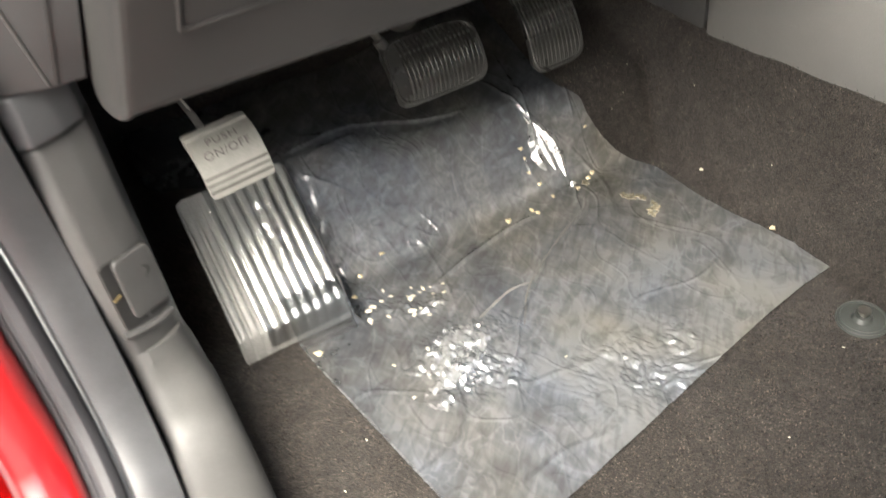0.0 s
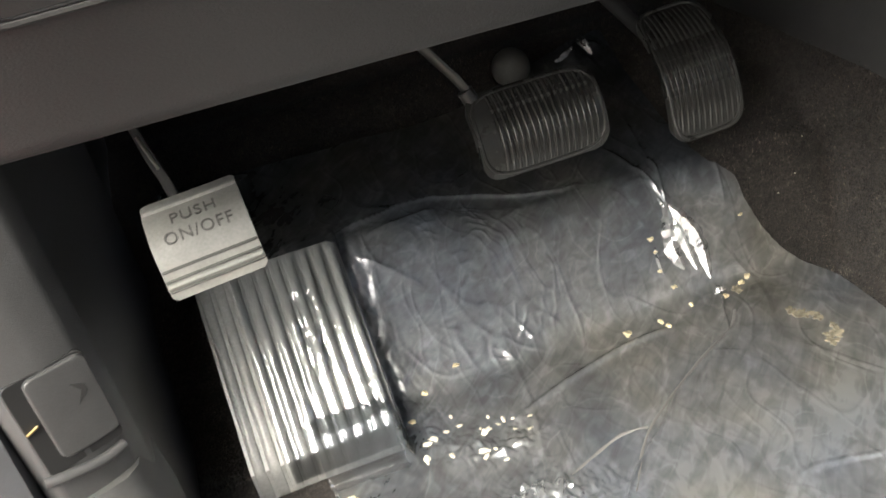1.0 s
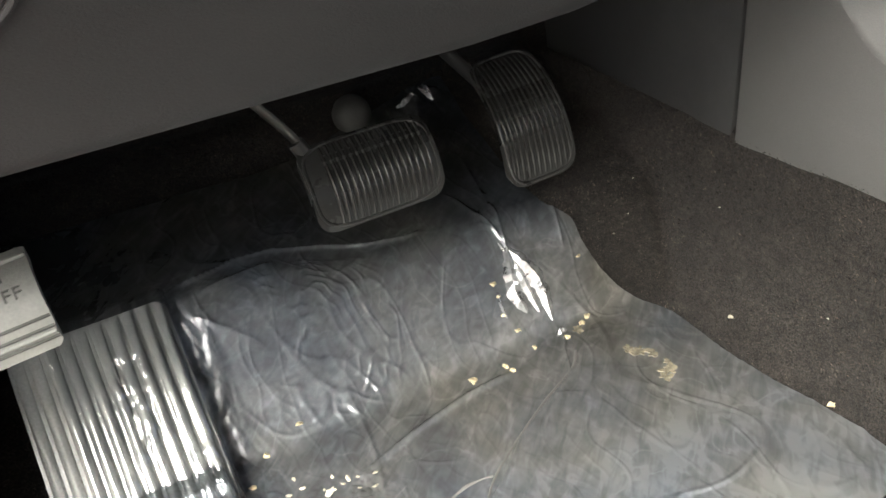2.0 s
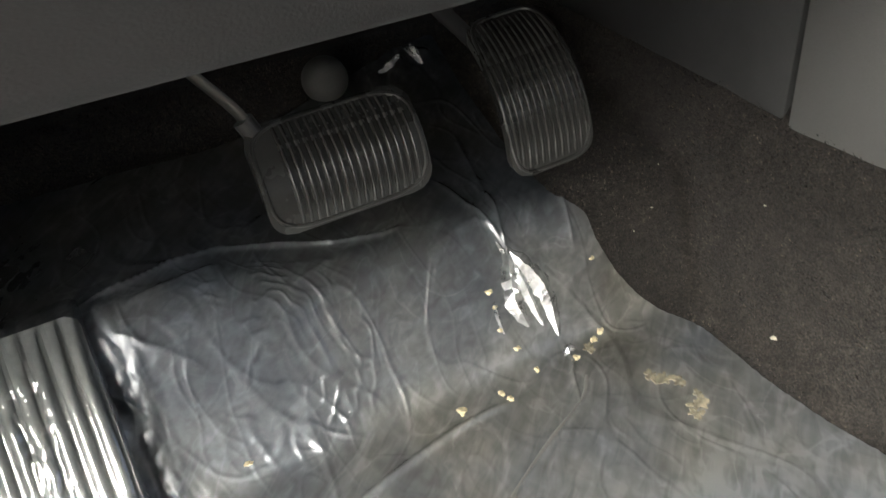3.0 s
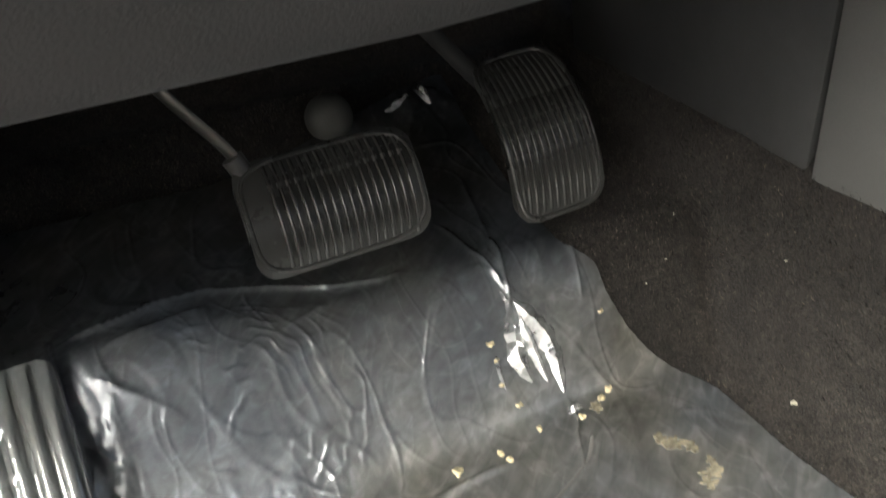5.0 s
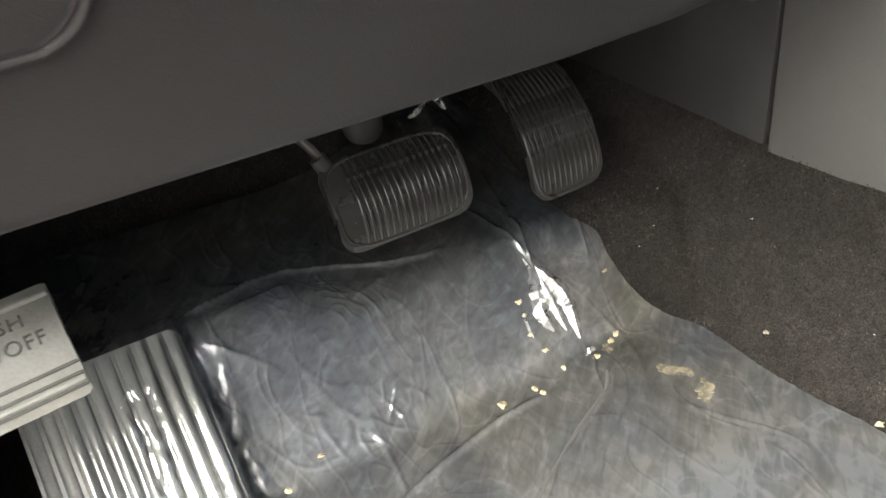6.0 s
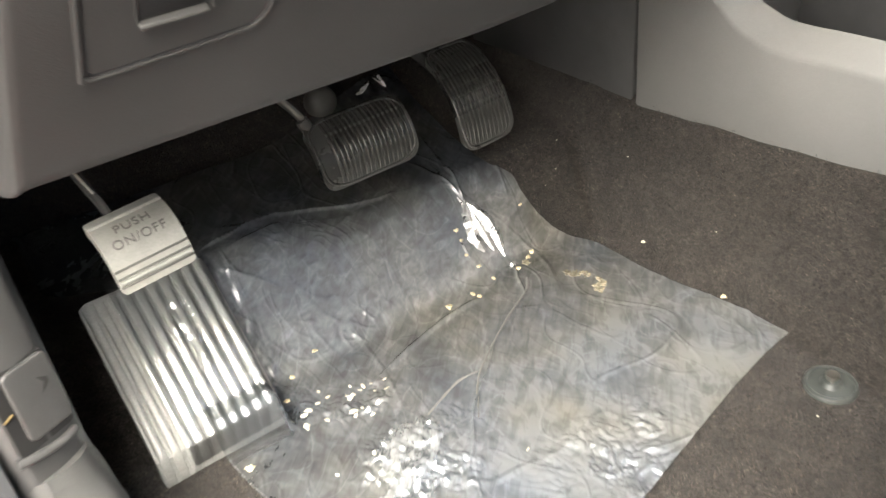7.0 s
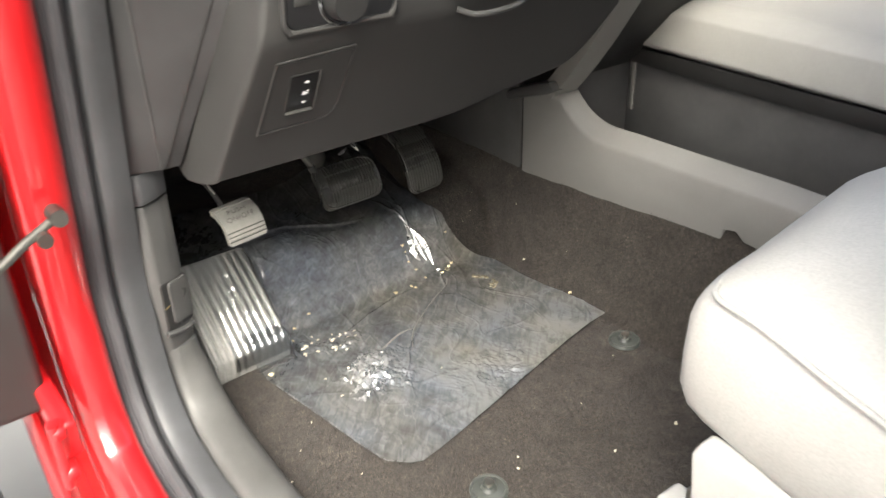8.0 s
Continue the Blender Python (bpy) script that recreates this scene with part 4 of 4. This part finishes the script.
def film_height(x, y):
    z = profile(y) + 0.0098 + 0.004 * noise.noise(Vector((x * 5, y * 5, 0))) + 0.0022 * noise.noise(Vector((x * 17, y * 17, 3)))
    # long soft folds, sharp creases and patches of tight crinkles
    z += 0.0016 * noise.noise(Vector((x * 7 + y * 3, y * 6 - x * 2, 2.3)))
    wx, wy = x + 0.012 * noise.noise(Vector((x * 14, y * 14, 8))), y + 0.012 * noise.noise(Vector((x * 14, y * 14, 9)))
    z += 0.0013 * crease_net(wx * 6 + wy * 2, wy * 6 - wx * 2, 6.1, 22) + 0.0008 * crease_net(wx * 13 - wy * 6, wy * 9 + wx * 4, 2.1, 24) + 0.0004 * crease_net(wx * 34 + wy * 9, wy * 19 - wx * 7, 4.7, 10)
    # scuffed crinkles in arcs where toes rub
    arc = ease(0.105, 0.045, math.hypot((x + 0.085) * 0.8, (y - 0.020) * 1.25))
    if arc > 0:
        ring = math.hypot(wx + 0.115, (wy - 0.012) * 1.5) * 420 + 8.0 * noise.noise(Vector((x * 24, y * 24, 14.0))) + 3.5 * noise.noise(Vector((x * 70, y * 70, 3.0)))
        z += arc * 0.0013 * max(0.0, math.sin(ring)) ** 2 * ease(-0.2, 0.3, noise.noise(Vector((x * 34, y * 30, 12.0))))
        z += arc * 0.0013 * crease_net(wx * 30 + wy * 24, wy * 26 - wx * 9, 9.9, 5)
    # clusters of small steep facets
    glint = ease(0.095, 0.030, math.hypot((x + 0.135) * 0.80, y + 0.265)) + 0.8 * ease(0.07, 0.015, math.hypot(x + 0.14, (y + 0.14) * 1.6)) + 0.65 * ease(0.13, 0.03, math.hypot((x - 0.04) * 0.9, (y + 0.40) * 1.4)) + 0.55 * ease(0.034, 0.008, abs(x + 0.216 + 0.1 * (y + 0.05))) * ease(-0.16, -0.11, y) * ease(0.10, 0.03, y)
    if glint > 0:
        patch = ease(-0.50, 0.05, noise.noise(Vector((x * 20, y * 20, 4.0))))
        z += glint * patch * (0.0105 * abs(noise.noise(Vector((wx * 46 + 3, wy * 38 - wx * 8, 8.3)))) + 0.0062 * abs(noise.noise(Vector((wx * 95, wy * 80 + wx * 20, 2.9)))) + 0.0024 * abs(noise.noise(Vector((wx * 160, wy * 140, 6.2)))))
        z += glint * 0.0022 * crumple(wx * 80, wy * 68, 5.7)
    # the lip where it leaves the toe board, higher towards the foot rest
    z += 0.034 * ease(0.04, -0.19, x) * ease(-0.05, 0.075, y) * ease(0.42, 0.12, y)
    for (xa, ya), (xb, yb) in zip(LIP, LIP[1:]):
        if xa <= x < xb:
            fold = y - (ya + (yb - ya) * (x - xa) / (xb - xa)) - 0.003 * noise.noise(Vector((x * 18, 0, 6)))
            z += 0.0060 * math.exp(-abs(fold) / 0.0021) * ease(-0.24, -0.20, x) * ease(0.075, 0.04, x)
    for a, b, h, w in PLEATS:
        if min(a[0], b[0]) - 0.02 < x < max(a[0], b[0]) + 0.02 and min(a[1], b[1]) - 0.02 < y < max(a[1], b[1]) + 0.02:
            d, t = along(x + 0.002 * noise.noise(Vector((x * 40, y * 40, 1))), y, a, b)
            z += h * math.exp(-d / w) * min(1.0, 6 * min(t, 1 - t) + 0.1)
    # long crease across the middle
    path = ((-0.34, -0.125), (-0.304, -0.100), (-0.213, -0.014), (-0.161, 0.055), (-0.109, 0.142), (-0.059, 0.176), (-0.03, 0.172))
    for (ya, xa), (yb, xb) in zip(path, path[1:]):
        if ya <= y < yb:
            crease = x - (xa + (xb - xa) * (y - ya) / (yb - ya)) + 0.004 * math.sin(y * 70)
            z += 0.0050 * math.exp(-abs(crease) / 0.0022) * ease(-0.34, -0.28, y) * ease(-0.03, -0.06, y)
    cross = y - (-0.078 + 0.11 * (x - 0.05) - 1.0 * (x - 0.05) ** 2)
    z += 0.0036 * math.exp(-(cross / 0.004) ** 2) * ease(-0.14, -0.08, x) * ease(0.12, 0.06, x)
    # rides up on the corner of the foot rest, and stands up crumpled at its far corner
    z += 0.010 * ease(-0.205, -0.25, x) * ease(-0.17, -0.11, y) * ease(0.02, -0.05, y)
    z += 0.046 * ease(-0.224, -0.236, x) * ease(-0.132, -0.108, y) * ease(0.02, -0.06, y)
    lift = ease(0.255, 0.315, y) * ease(0.08, 0.20, x)
    if lift > 0:
        z += 0.010 * lift + lift * (0.010 * abs(noise.noise(Vector((x * 34 + y * 12, y * 22, 5.2)))) + 0.005 * crumple(x * 45, y * 40, 1.7))
    return z


def film_sheet(u, v):
    y0 = -0.508 + 0.113 * (0.55 * ease(0.0, 1.0, u) + 0.45 * u)
    y1 = 0.250 + 0.078 * ease(0.45, 0.97, u)
    y = y0 + (y1 - y0) * v
    x = film_edge_left(y) + (film_edge_right(y) - film_edge_left(y)) * u
    x += 0.0012 * noise.noise(Vector((0, y * 160, 3))) * (ease(0.02, 0.0, u) + ease(0.98, 1.0, u))
    # blunt tip of the nearest corner
    near = max(0.0, 1 - math.hypot(u, v * 1.2) / 0.07)
    x, y = x + 0.02 * near, y + 0.016 * near
    return (x, y, film_height(x, y))


film = part("floor_film", sheet(440, 580, film_sheet), FILM, angle=180)
tagged(film, "crumpled clear plastic protective film spread over the carpet", "plastic film")


def glint_patch():
    """Small facets over the crumpled film, whitened in place of its glints."""
    bm = bmesh.new()
    cols, rows = 72, 52
    grid, solid = {}, {}
    for i in range(cols + 1):
        for j in range(rows + 1):
            u, v = (i / cols - 0.5) * 0.17, (j / rows - 0.5) * 0.10
            x, y = -0.150 + 0.72 * u - 0.69 * v, -0.262 + 0.69 * u + 0.72 * v
            core = 1 - math.hypot(u / 0.070, v / 0.036)
            solid[i, j] = core + 0.75 * noise.noise(Vector((x * 55, y * 55, 3.3))) + 0.35 * noise.noise(Vector((x * 150, y * 150, 7.0)))
            facet = 0.0075 * abs(noise.noise(Vector((x * 70, y * 62, 5.5)))) + 0.0045 * abs(noise.noise(Vector((x * 150, y * 130, 1.5)))) + 0.0016 * crumple(x * 120, y * 110, 3.7)
            grid[i, j] = bm.verts.new((x, y, film_height(x, y) + 0.0012 + facet * ease(-0.1, 0.4, solid[i, j])))
    for i in range(cols):
        for j in range(rows):
            corners = ((i, j), (i + 1, j), (i + 1, j + 1), (i, j + 1))
            if min(solid[c] for c in corners) > 0.12:
                bm.faces.new([grid[c] for c in corners])
    bmesh.ops.delete(bm, geom=[v for v in bm.verts if not v.link_faces], context="VERTS")
    part("glint_patch", bm, BRIGHT_FILM, film, "small crumpled facets, whitened in place of glints on the film", angle=180)


glint_patch()


def serrated_edge():
    """Bright saw teeth along the cut edge nearest the sill."""
    bm = bmesh.new()
    count = 120
    for k in range(count):
        v = 0.005 + 0.50 * k / count
        a, b = Vector(film_sheet(0.004, v)), Vector(film_sheet(0.004, v + 0.0026))
        out = Vector((-0.0026 * (1 + 0.5 * noise.noise(Vector((k * 0.7, 2, 5)))), -0.0012, 0.0006))
        tip = (a + b) / 2 + out
        quad = [bm.verts.new(p + Vector((0, 0, 0.0005))) for p in (a, b, tip)]
        low = [bm.verts.new(p - Vector((0, 0, 0.0003))) for p in (a, b, tip)]
        bm.faces.new(quad)
        bm.faces.new(low[::-1])
        for i in range(3):
            j = (i + 1) % 3
            bm.faces.new((quad[i], low[i], low[j], quad[j]))
    bmesh.ops.recalc_face_normals(bm, faces=bm.faces)
    return bm


part("serrated_edge", serrated_edge(), BRIGHT_FILM, film, "pale saw-toothed cut edge of the film", smooth=False)


def gathered_fold(pts, width, rise, seed):
    """A narrow tent of doubled film along a curve, sharp along its crest and ragged at its edges."""
    P = spline([(x, y, 0) for x, y in pts], 26)
    bm = bmesh.new()
    rows = []
    for k, p in enumerate(P):
        t = k / 26
        d = (P[min(k + 1, 26)] - P[max(k - 1, 0)]).normalized()
        side = Vector((-d.y, d.x, 0))
        w = width * (0.12 + math.sin(math.pi * min(1.0, 0.05 + 0.95 * t)) ** 0.7) * (1 + 0.35 * noise.noise(Vector((t * 9, seed, 0))))
        crest = rise * math.sin(math.pi * min(1.0, 0.08 + 0.9 * t)) * (1 + 0.4 * noise.noise(Vector((t * 12, seed, 4))))
        row = []
        for off, up in ((-1.0, 0.0), (-0.62, 0.5), (-0.15, 1.0), (0.2, 0.72), (0.6, 0.55), (1.0, 0.0)):
            q = p + side * w * off * (1 + 0.3 * noise.noise(Vector((t * 14, off * 3, seed))))
            row.append(bm.verts.new((q.x, q.y - 0.4 * crest * up, film_height(q.x, q.y) + 0.0010 + crest * up)))
        rows.append(row)
    for a, b in zip(rows, rows[1:]):
        for k in range(5):
            bm.faces.new((a[k], a[k + 1], b[k + 1], b[k]))
    bmesh.ops.recalc_face_normals(bm, faces=bm.faces)
    return bm


for k, (width, rise, pts) in enumerate(((0.0085, 0.009, ((0.154, 0.033), (0.146, 0.014), (0.143, -0.002), (0.148, -0.017))),
                                        (0.0088, 0.010, ((0.155, 0.031), (0.170, 0.014), (0.178, -0.004), (0.174, -0.031))),
                                        (0.0052, 0.007, ((0.157, 0.022), (0.158, 0.006), (0.163, -0.020))),
                                        (0.0040, 0.004, ((0.184, -0.046), (0.176, -0.045), (0.167, -0.050))),
                                        (0.0022, 0.003, ((0.146, 0.040), (0.150, 0.030), (0.152, 0.020))),
                                        (0.0020, 0.004, ((0.122, 0.005), (0.120, -0.006), (0.121, -0.016))),
                                        (0.0040, 0.006, ((0.140, 0.299), (0.158, 0.303), (0.174, 0.309))), (0.0048, 0.010, ((0.183, 0.322), (0.189, 0.309), (0.194, 0.292))))):
    # the white of these folds carries their sky reflection; last two are corner glints
    part("gathered_fold", gathered_fold(pts, width, rise, 1.7 * k + 0.3), BRIGHT_FILM, film, "gathered fold in the film, whitened for its bright reflection", angle=22)


def pinched_crease(pts, w):
    """A narrow doubled strip of film standing along a crease."""
    pts = [(x, y, film_height(x, y) + 0.0008) for x, y in pts]
    return tube(pts, lambda t: w * (0.45 + 0.55 * math.sin(math.pi * min(1.0, 0.08 + 0.92 * t))) * (1 + 0.25 * math.sin(t * 23)), 8, 70, 0.22)


for w, pts in ((0.0030, ((0.172, -0.082), (0.151, -0.105), (0.100, -0.133), (0.050, -0.160), (0.006, -0.189), (-0.022, -0.217), (-0.052, -0.259))),
               (0.0016, ((-0.002, -0.192), (-0.030, -0.190), (-0.062, -0.200), (-0.095, -0.214)))):
    part("pinched_crease", pinched_crease(pts, w), WHITENED, film, "pale doubled crease in the film")


# ---- things on the carpet ----
def mat_post(x, y):
    p = thing("mat_post", Matrix.Translation(on_carpet(x, y, 0.001)), "round dark plastic floor mat anchor with a metal stud", "mat anchor", "mat anchors")
    part("disc", tube([(0, 0, 0), (0, 0, 0.003), (0, 0, 0.005)], lambda t: 0.031 - 0.003 * t ** 2, 32, 6), WASHER, p)
    rim = [(0.028 * math.cos(a), 0.028 * math.sin(a), 0.0048) for a in (2 * math.pi * k / 24 for k in range(25))]
    part("rim", tube(rim, 0.0022, 8, 64), WASHER, p)
    part("hub", tube([(0, 0, 0.004), (0, 0, 0.007), (0, 0, 0.010)], lambda t: 0.014 - 0.004 * t, 24, 4), WASHER, p)
    part("stud", tube([(0, 0, 0.009), (0, 0, 0.014), (0, 0, 0.0165), (0, 0, 0.019)], lambda t: 0.0045 if t < 0.6 else 0.0080, 12, 10), STEEL, p, "steel stud")


mat_post(0.303, -0.481)
mat_post(-0.163, -0.613)


def seat():
    s = thing("driver_seat", pose(0.13, -1.18, 0.0), "pale grey leather driver seat with piped cushion edge", "car seat")
    # cushion: rounded block, higher at its front
    def ring(y, lo, hi, half):
        pts = []
        for k in range(28):
            a = 2 * math.pi * k / 28
            cx, sz = math.cos(a), math.sin(a)
            px = half * (abs(cx) ** 0.45) * (1 if cx > 0 else -1)
            px *= 1.28 if cx > 0 else 1.0
            pz = (lo + hi) / 2 + (hi - lo) / 2 * (abs(sz) ** 0.42) * (1 if sz > 0 else -1)
            pts.append((px, y + 0.034 * ease(-0.12, 0.16, px) * ease(0.1, 0.28, y), pz + (0.035 * max(0.0, 1 - (px / half) ** 2) * ease(0.32, 0.22, y) if sz > 0 else 0.0)))
        return pts
    secs = [ring(0.319, 0.365, 0.43, 0.15), ring(0.3175, 0.338, 0.452, 0.190), ring(0.312, 0.320, 0.470, 0.214), ring(0.302, 0.308, 0.484, 0.231), ring(0.285, 0.299, 0.496, 0.244), ring(0.255, 0.292, 0.505, 0.252), ring(0.21, 0.288, 0.509, 0.258), ring(0.1, 0.283, 0.50, 0.276), ring(-0.05, 0.28, 0.488, 0.292), ring(-0.25, 0.275, 0.478, 0.30)]
    part("cushion", loft(secs), LEATHER, s, angle=70)
    for k, dy in ((-1, 0.0), (1.28, 0.03)):
        part("piping", tube([(k * 0.19, 0.292 + dy, 0.482), (k * 0.236, 0.268 + dy, 0.487), (k * 0.252, 0.20 + dy * 0.6, 0.488), (k * 0.277, 0.05, 0.472), (k * 0.298, -0.22, 0.45)], 0.0035, 8, 30), LEATHER, s)
    part("backrest", block((0.5, 0.14, 0.68), (0, -0.36, 0.75), 0.05, 4, Matrix.Rotation(radians(-10), 4, "X")), LEATHER, s)
    part("side_shield", extrude([(0.240, 0.315), (0.252, 0.29), (0.240, 0.20), (0.19, 0.165), (-0.3, 0.16), (-0.3, 0.315)], -0.262, -0.235, "x", 0.006, 3), SHIELD, s, "pale plastic seat side shield")
    part("under_frame", block((0.44, 0.52, 0.12), (0.01, -0.02, 0.235), 0.01), DASH_DARK, s)
    for k in (-0.115, 0.19):
        part("rail", block((0.045, 0.72, 0.05), (k, -0.035, 0.075), 0.006), STEEL, s, "steel seat rail")
        part("rail_foot", block((0.055, 0.07, 0.05), (k, 0.335, 0.026), 0.010, 3), SHIELD, s, "pale plastic rail end cover")
        part("rail_post", block((0.03, 0.05, 0.16), (k, -0.2, 0.07), 0.004), STEEL, s)
    return s


seat()


def crumb(name, mat, r, seed, flat=0.45):
    rnd = random.Random(seed)
    bm = bmesh.new()
    bmesh.ops.create_icosphere(bm, subdivisions=2, radius=r)
    for v in bm.verts:
        k = 1 + 1.1 * noise.noise(v.co * (1.5 / r) + Vector((seed * 3.1, 0, 0)))
        v.co *= k
        v.co.z *= flat
    return bm


def scatter():
    rnd = random.Random(4)
    spots = [(0.047, -0.064, 0.0042), (0.090, -0.061, 0.0034), (0.094, -0.072, 0.0032), (0.135, -0.052, 0.0031), (0.175, -0.058, 0.0034), (0.217, -0.041, 0.0036),
             (0.205, -0.046, 0.004), (0.239, 0.009, 0.0022), (0.344, -0.294, 0.0042), (-0.298, -0.151, 0.0038), (0.12, 0.012, 0.0036), (0.121, 0.002, 0.0028), (0.118, -0.012, 0.0028), (0.127, -0.028, 0.003),
             (-0.147, -0.029, 0.003), (-0.190, -0.045, 0.0032), (-0.215, -0.078, 0.0034)]
    # the four at y below -0.2 stand in for glints on the film
    flakes_and_glints = [(-0.175, -0.087), (-0.153, -0.119), (-0.145, -0.123), (-0.134, -0.121), (-0.118, -0.122), (-0.101, -0.127), (-0.209, -0.114), (-0.192, -0.14), (-0.161, -0.157), (-0.150, -0.155),
              (-0.177, -0.227), (-0.224, -0.223), (-0.226, -0.283), (-0.038, -0.332)]
    spots += [(x, y, rnd.uniform(0.0014, 0.0036)) for x, y in flakes_and_glints]
    spots += [(-0.149, -0.124, 0.0044), (-0.127, -0.117, 0.0030), (-0.108, -0.144, 0.0024), (-0.160, -0.150, 0.0042), (-0.201, -0.112, 0.0042), (-0.216, -0.134, 0.0040), (-0.144, -0.170, 0.0022), (-0.140, -0.106, 0.0018), (-0.122, -0.138, 0.0016), (-0.171, -0.104, 0.0024), (-0.186, -0.106, 0.0026)]
    for k, (x, y, r) in enumerate(spots):
        pale = k > 16
        ob = part("flake" if pale else "crumb", crumb("crumb", CRUMB, r, k, 0.25 if pale else 0.5), FLAKE if pale else CRUMB, angle=60)
        ob.matrix_basis = Matrix.Translation((x, y, film_height(x, y) + 0.0012)) @ pose(0, 0, 0, rnd.uniform(-12, 12), rnd.uniform(-12, 12), rnd.uniform(0, 360)) @ Matrix.Diagonal((1.35 if pale else 1.1, 0.75 if pale else 0.95, 1, 1))
        tagged(ob, "small pale flake on the plastic film, a few in place of glints" if pale else "small yellowish dried crumb lying on the plastic film", "crumb", "crumbs on the film")
    specks = [(0.348, -0.141, 0.0032), (0.19, -0.697, 0.003), (-0.08, -0.59, 0.0018), (-0.097, -0.609, 0.002), (-0.397, -0.406, 0.0016), (0.057, -0.678, 0.002), (-0.30, -0.30, 0.0012), (-0.35, -0.35, 0.001), (-0.36, -0.02, 0.0016),
              (0.33, 0.03, 0.001), (0.36, 0.06, 0.001), (0.30, 0.02, 0.0008), (0.25, -0.50, 0.0012), (0.10, -0.56, 0.001), (-0.3, -0.46, 0.001), (-0.27, -0.58, 0.0014), (0.37, -0.25, 0.0009), (0.385, -0.07, 0.001)]
    for k, (x, y, r) in enumerate(specks):
        ob = part("speck", crumb("speck", FLAKE, r, 60 + k), FLAKE, angle=60)
        ob.matrix_basis = Matrix.Translation(on_carpet(x, y, 0.003)) @ pose(0, 0, 0, 0, 0, 40 * k) @ Matrix.Diagonal((1.3, 0.8, 1, 1))
        tagged(ob, "tiny pale speck of dirt caught in the carpet", "speck", "specks in the carpet")
    smears = [(0.233, -0.122, 0.008), (0.243, -0.132, 0.006), (0.224, -0.113, 0.0055), (0.238, -0.164, 0.007), (0.229, -0.172, 0.0055), (0.246, -0.155, 0.005), (0.196, -0.052, 0.005)]
    for k, (x, y, r) in enumerate(smears):
        bm = bmesh.new()
        bmesh.ops.create_circle(bm, cap_ends=True, segments=40, radius=r)
        bmesh.ops.inset_region(bm, faces=list(bm.faces), thickness=r * 0.3)
        for v in bm.verts:
            q = 1 + 1.1 * noise.noise(v.co * (1.5 / r) + Vector((k * 4.0, 2, 1)))
            v.co *= q
            v.co.z = film_height(x + v.co.x, y + v.co.y) - film_height(x, y) + 0.0014 + 0.0008 * noise.noise(v.co * 500)
        bmesh.ops.solidify(bm, geom=list(bm.faces), thickness=0.001)
        ob = part("mud_smear", bm, STAIN)
        ob.matrix_basis = Matrix.Translation((x, y, film_height(x, y)))
        tagged(ob, "thin dried yellowish mud smear on the plastic film", "mud", "mud smears")


scatter()


# ---- carpet pile ----
def pile(count):
    rng = np.random.default_rng(3)
    x = rng.uniform(-0.44, 0.425, count)
    y = -0.95 + 1.35 * rng.random(count) ** 0.85
    # lies flat under the film
    bare = np.array([not (-0.47 + 0.14 * (a + 0.30) < b < 0.24 and film_edge_left(b) + 0.012 < a < film_edge_right(b) - 0.012) for a, b in zip(x, y)])
    x, y = x[bare], y[bare]
    count = len(x)
    lift = np.array([carpet_height(a, b) for a, b in zip(x, y)])
    base = np.stack([x, y, lift - 0.001], 1)
    ang = rng.uniform(0, 2 * np.pi, count)
    lean = rng.uniform(0.3, 1.2, count)
    ln = rng.uniform(0.0022, 0.0045, count)
    d = np.stack([np.cos(ang) * np.sin(lean), np.sin(ang) * np.sin(lean), np.cos(lean)], 1)
    d[:, 2] += 0.2
    d[:, 0] -= 0.6 * ((x > 0.35) & (y < 0.1))
    side = np.stack([-np.sin(ang), np.cos(ang), np.zeros(count)], 1) * 0.0007
    verts = np.concatenate([base - side, base + side, base + d * ln[:, None]], 0)
    faces = [(i, i + count, i + 2 * count) for i in range(count)]
    me = bpy.data.meshes.new("carpet_pile")
    me.from_pydata(verts.tolist(), [], faces)
    me.materials.append(FIBRE)
    return tagged(new("carpet_pile", me), "short dark grey-brown carpet fibres", "carpet pile", kind="stuff")


pile(190000)
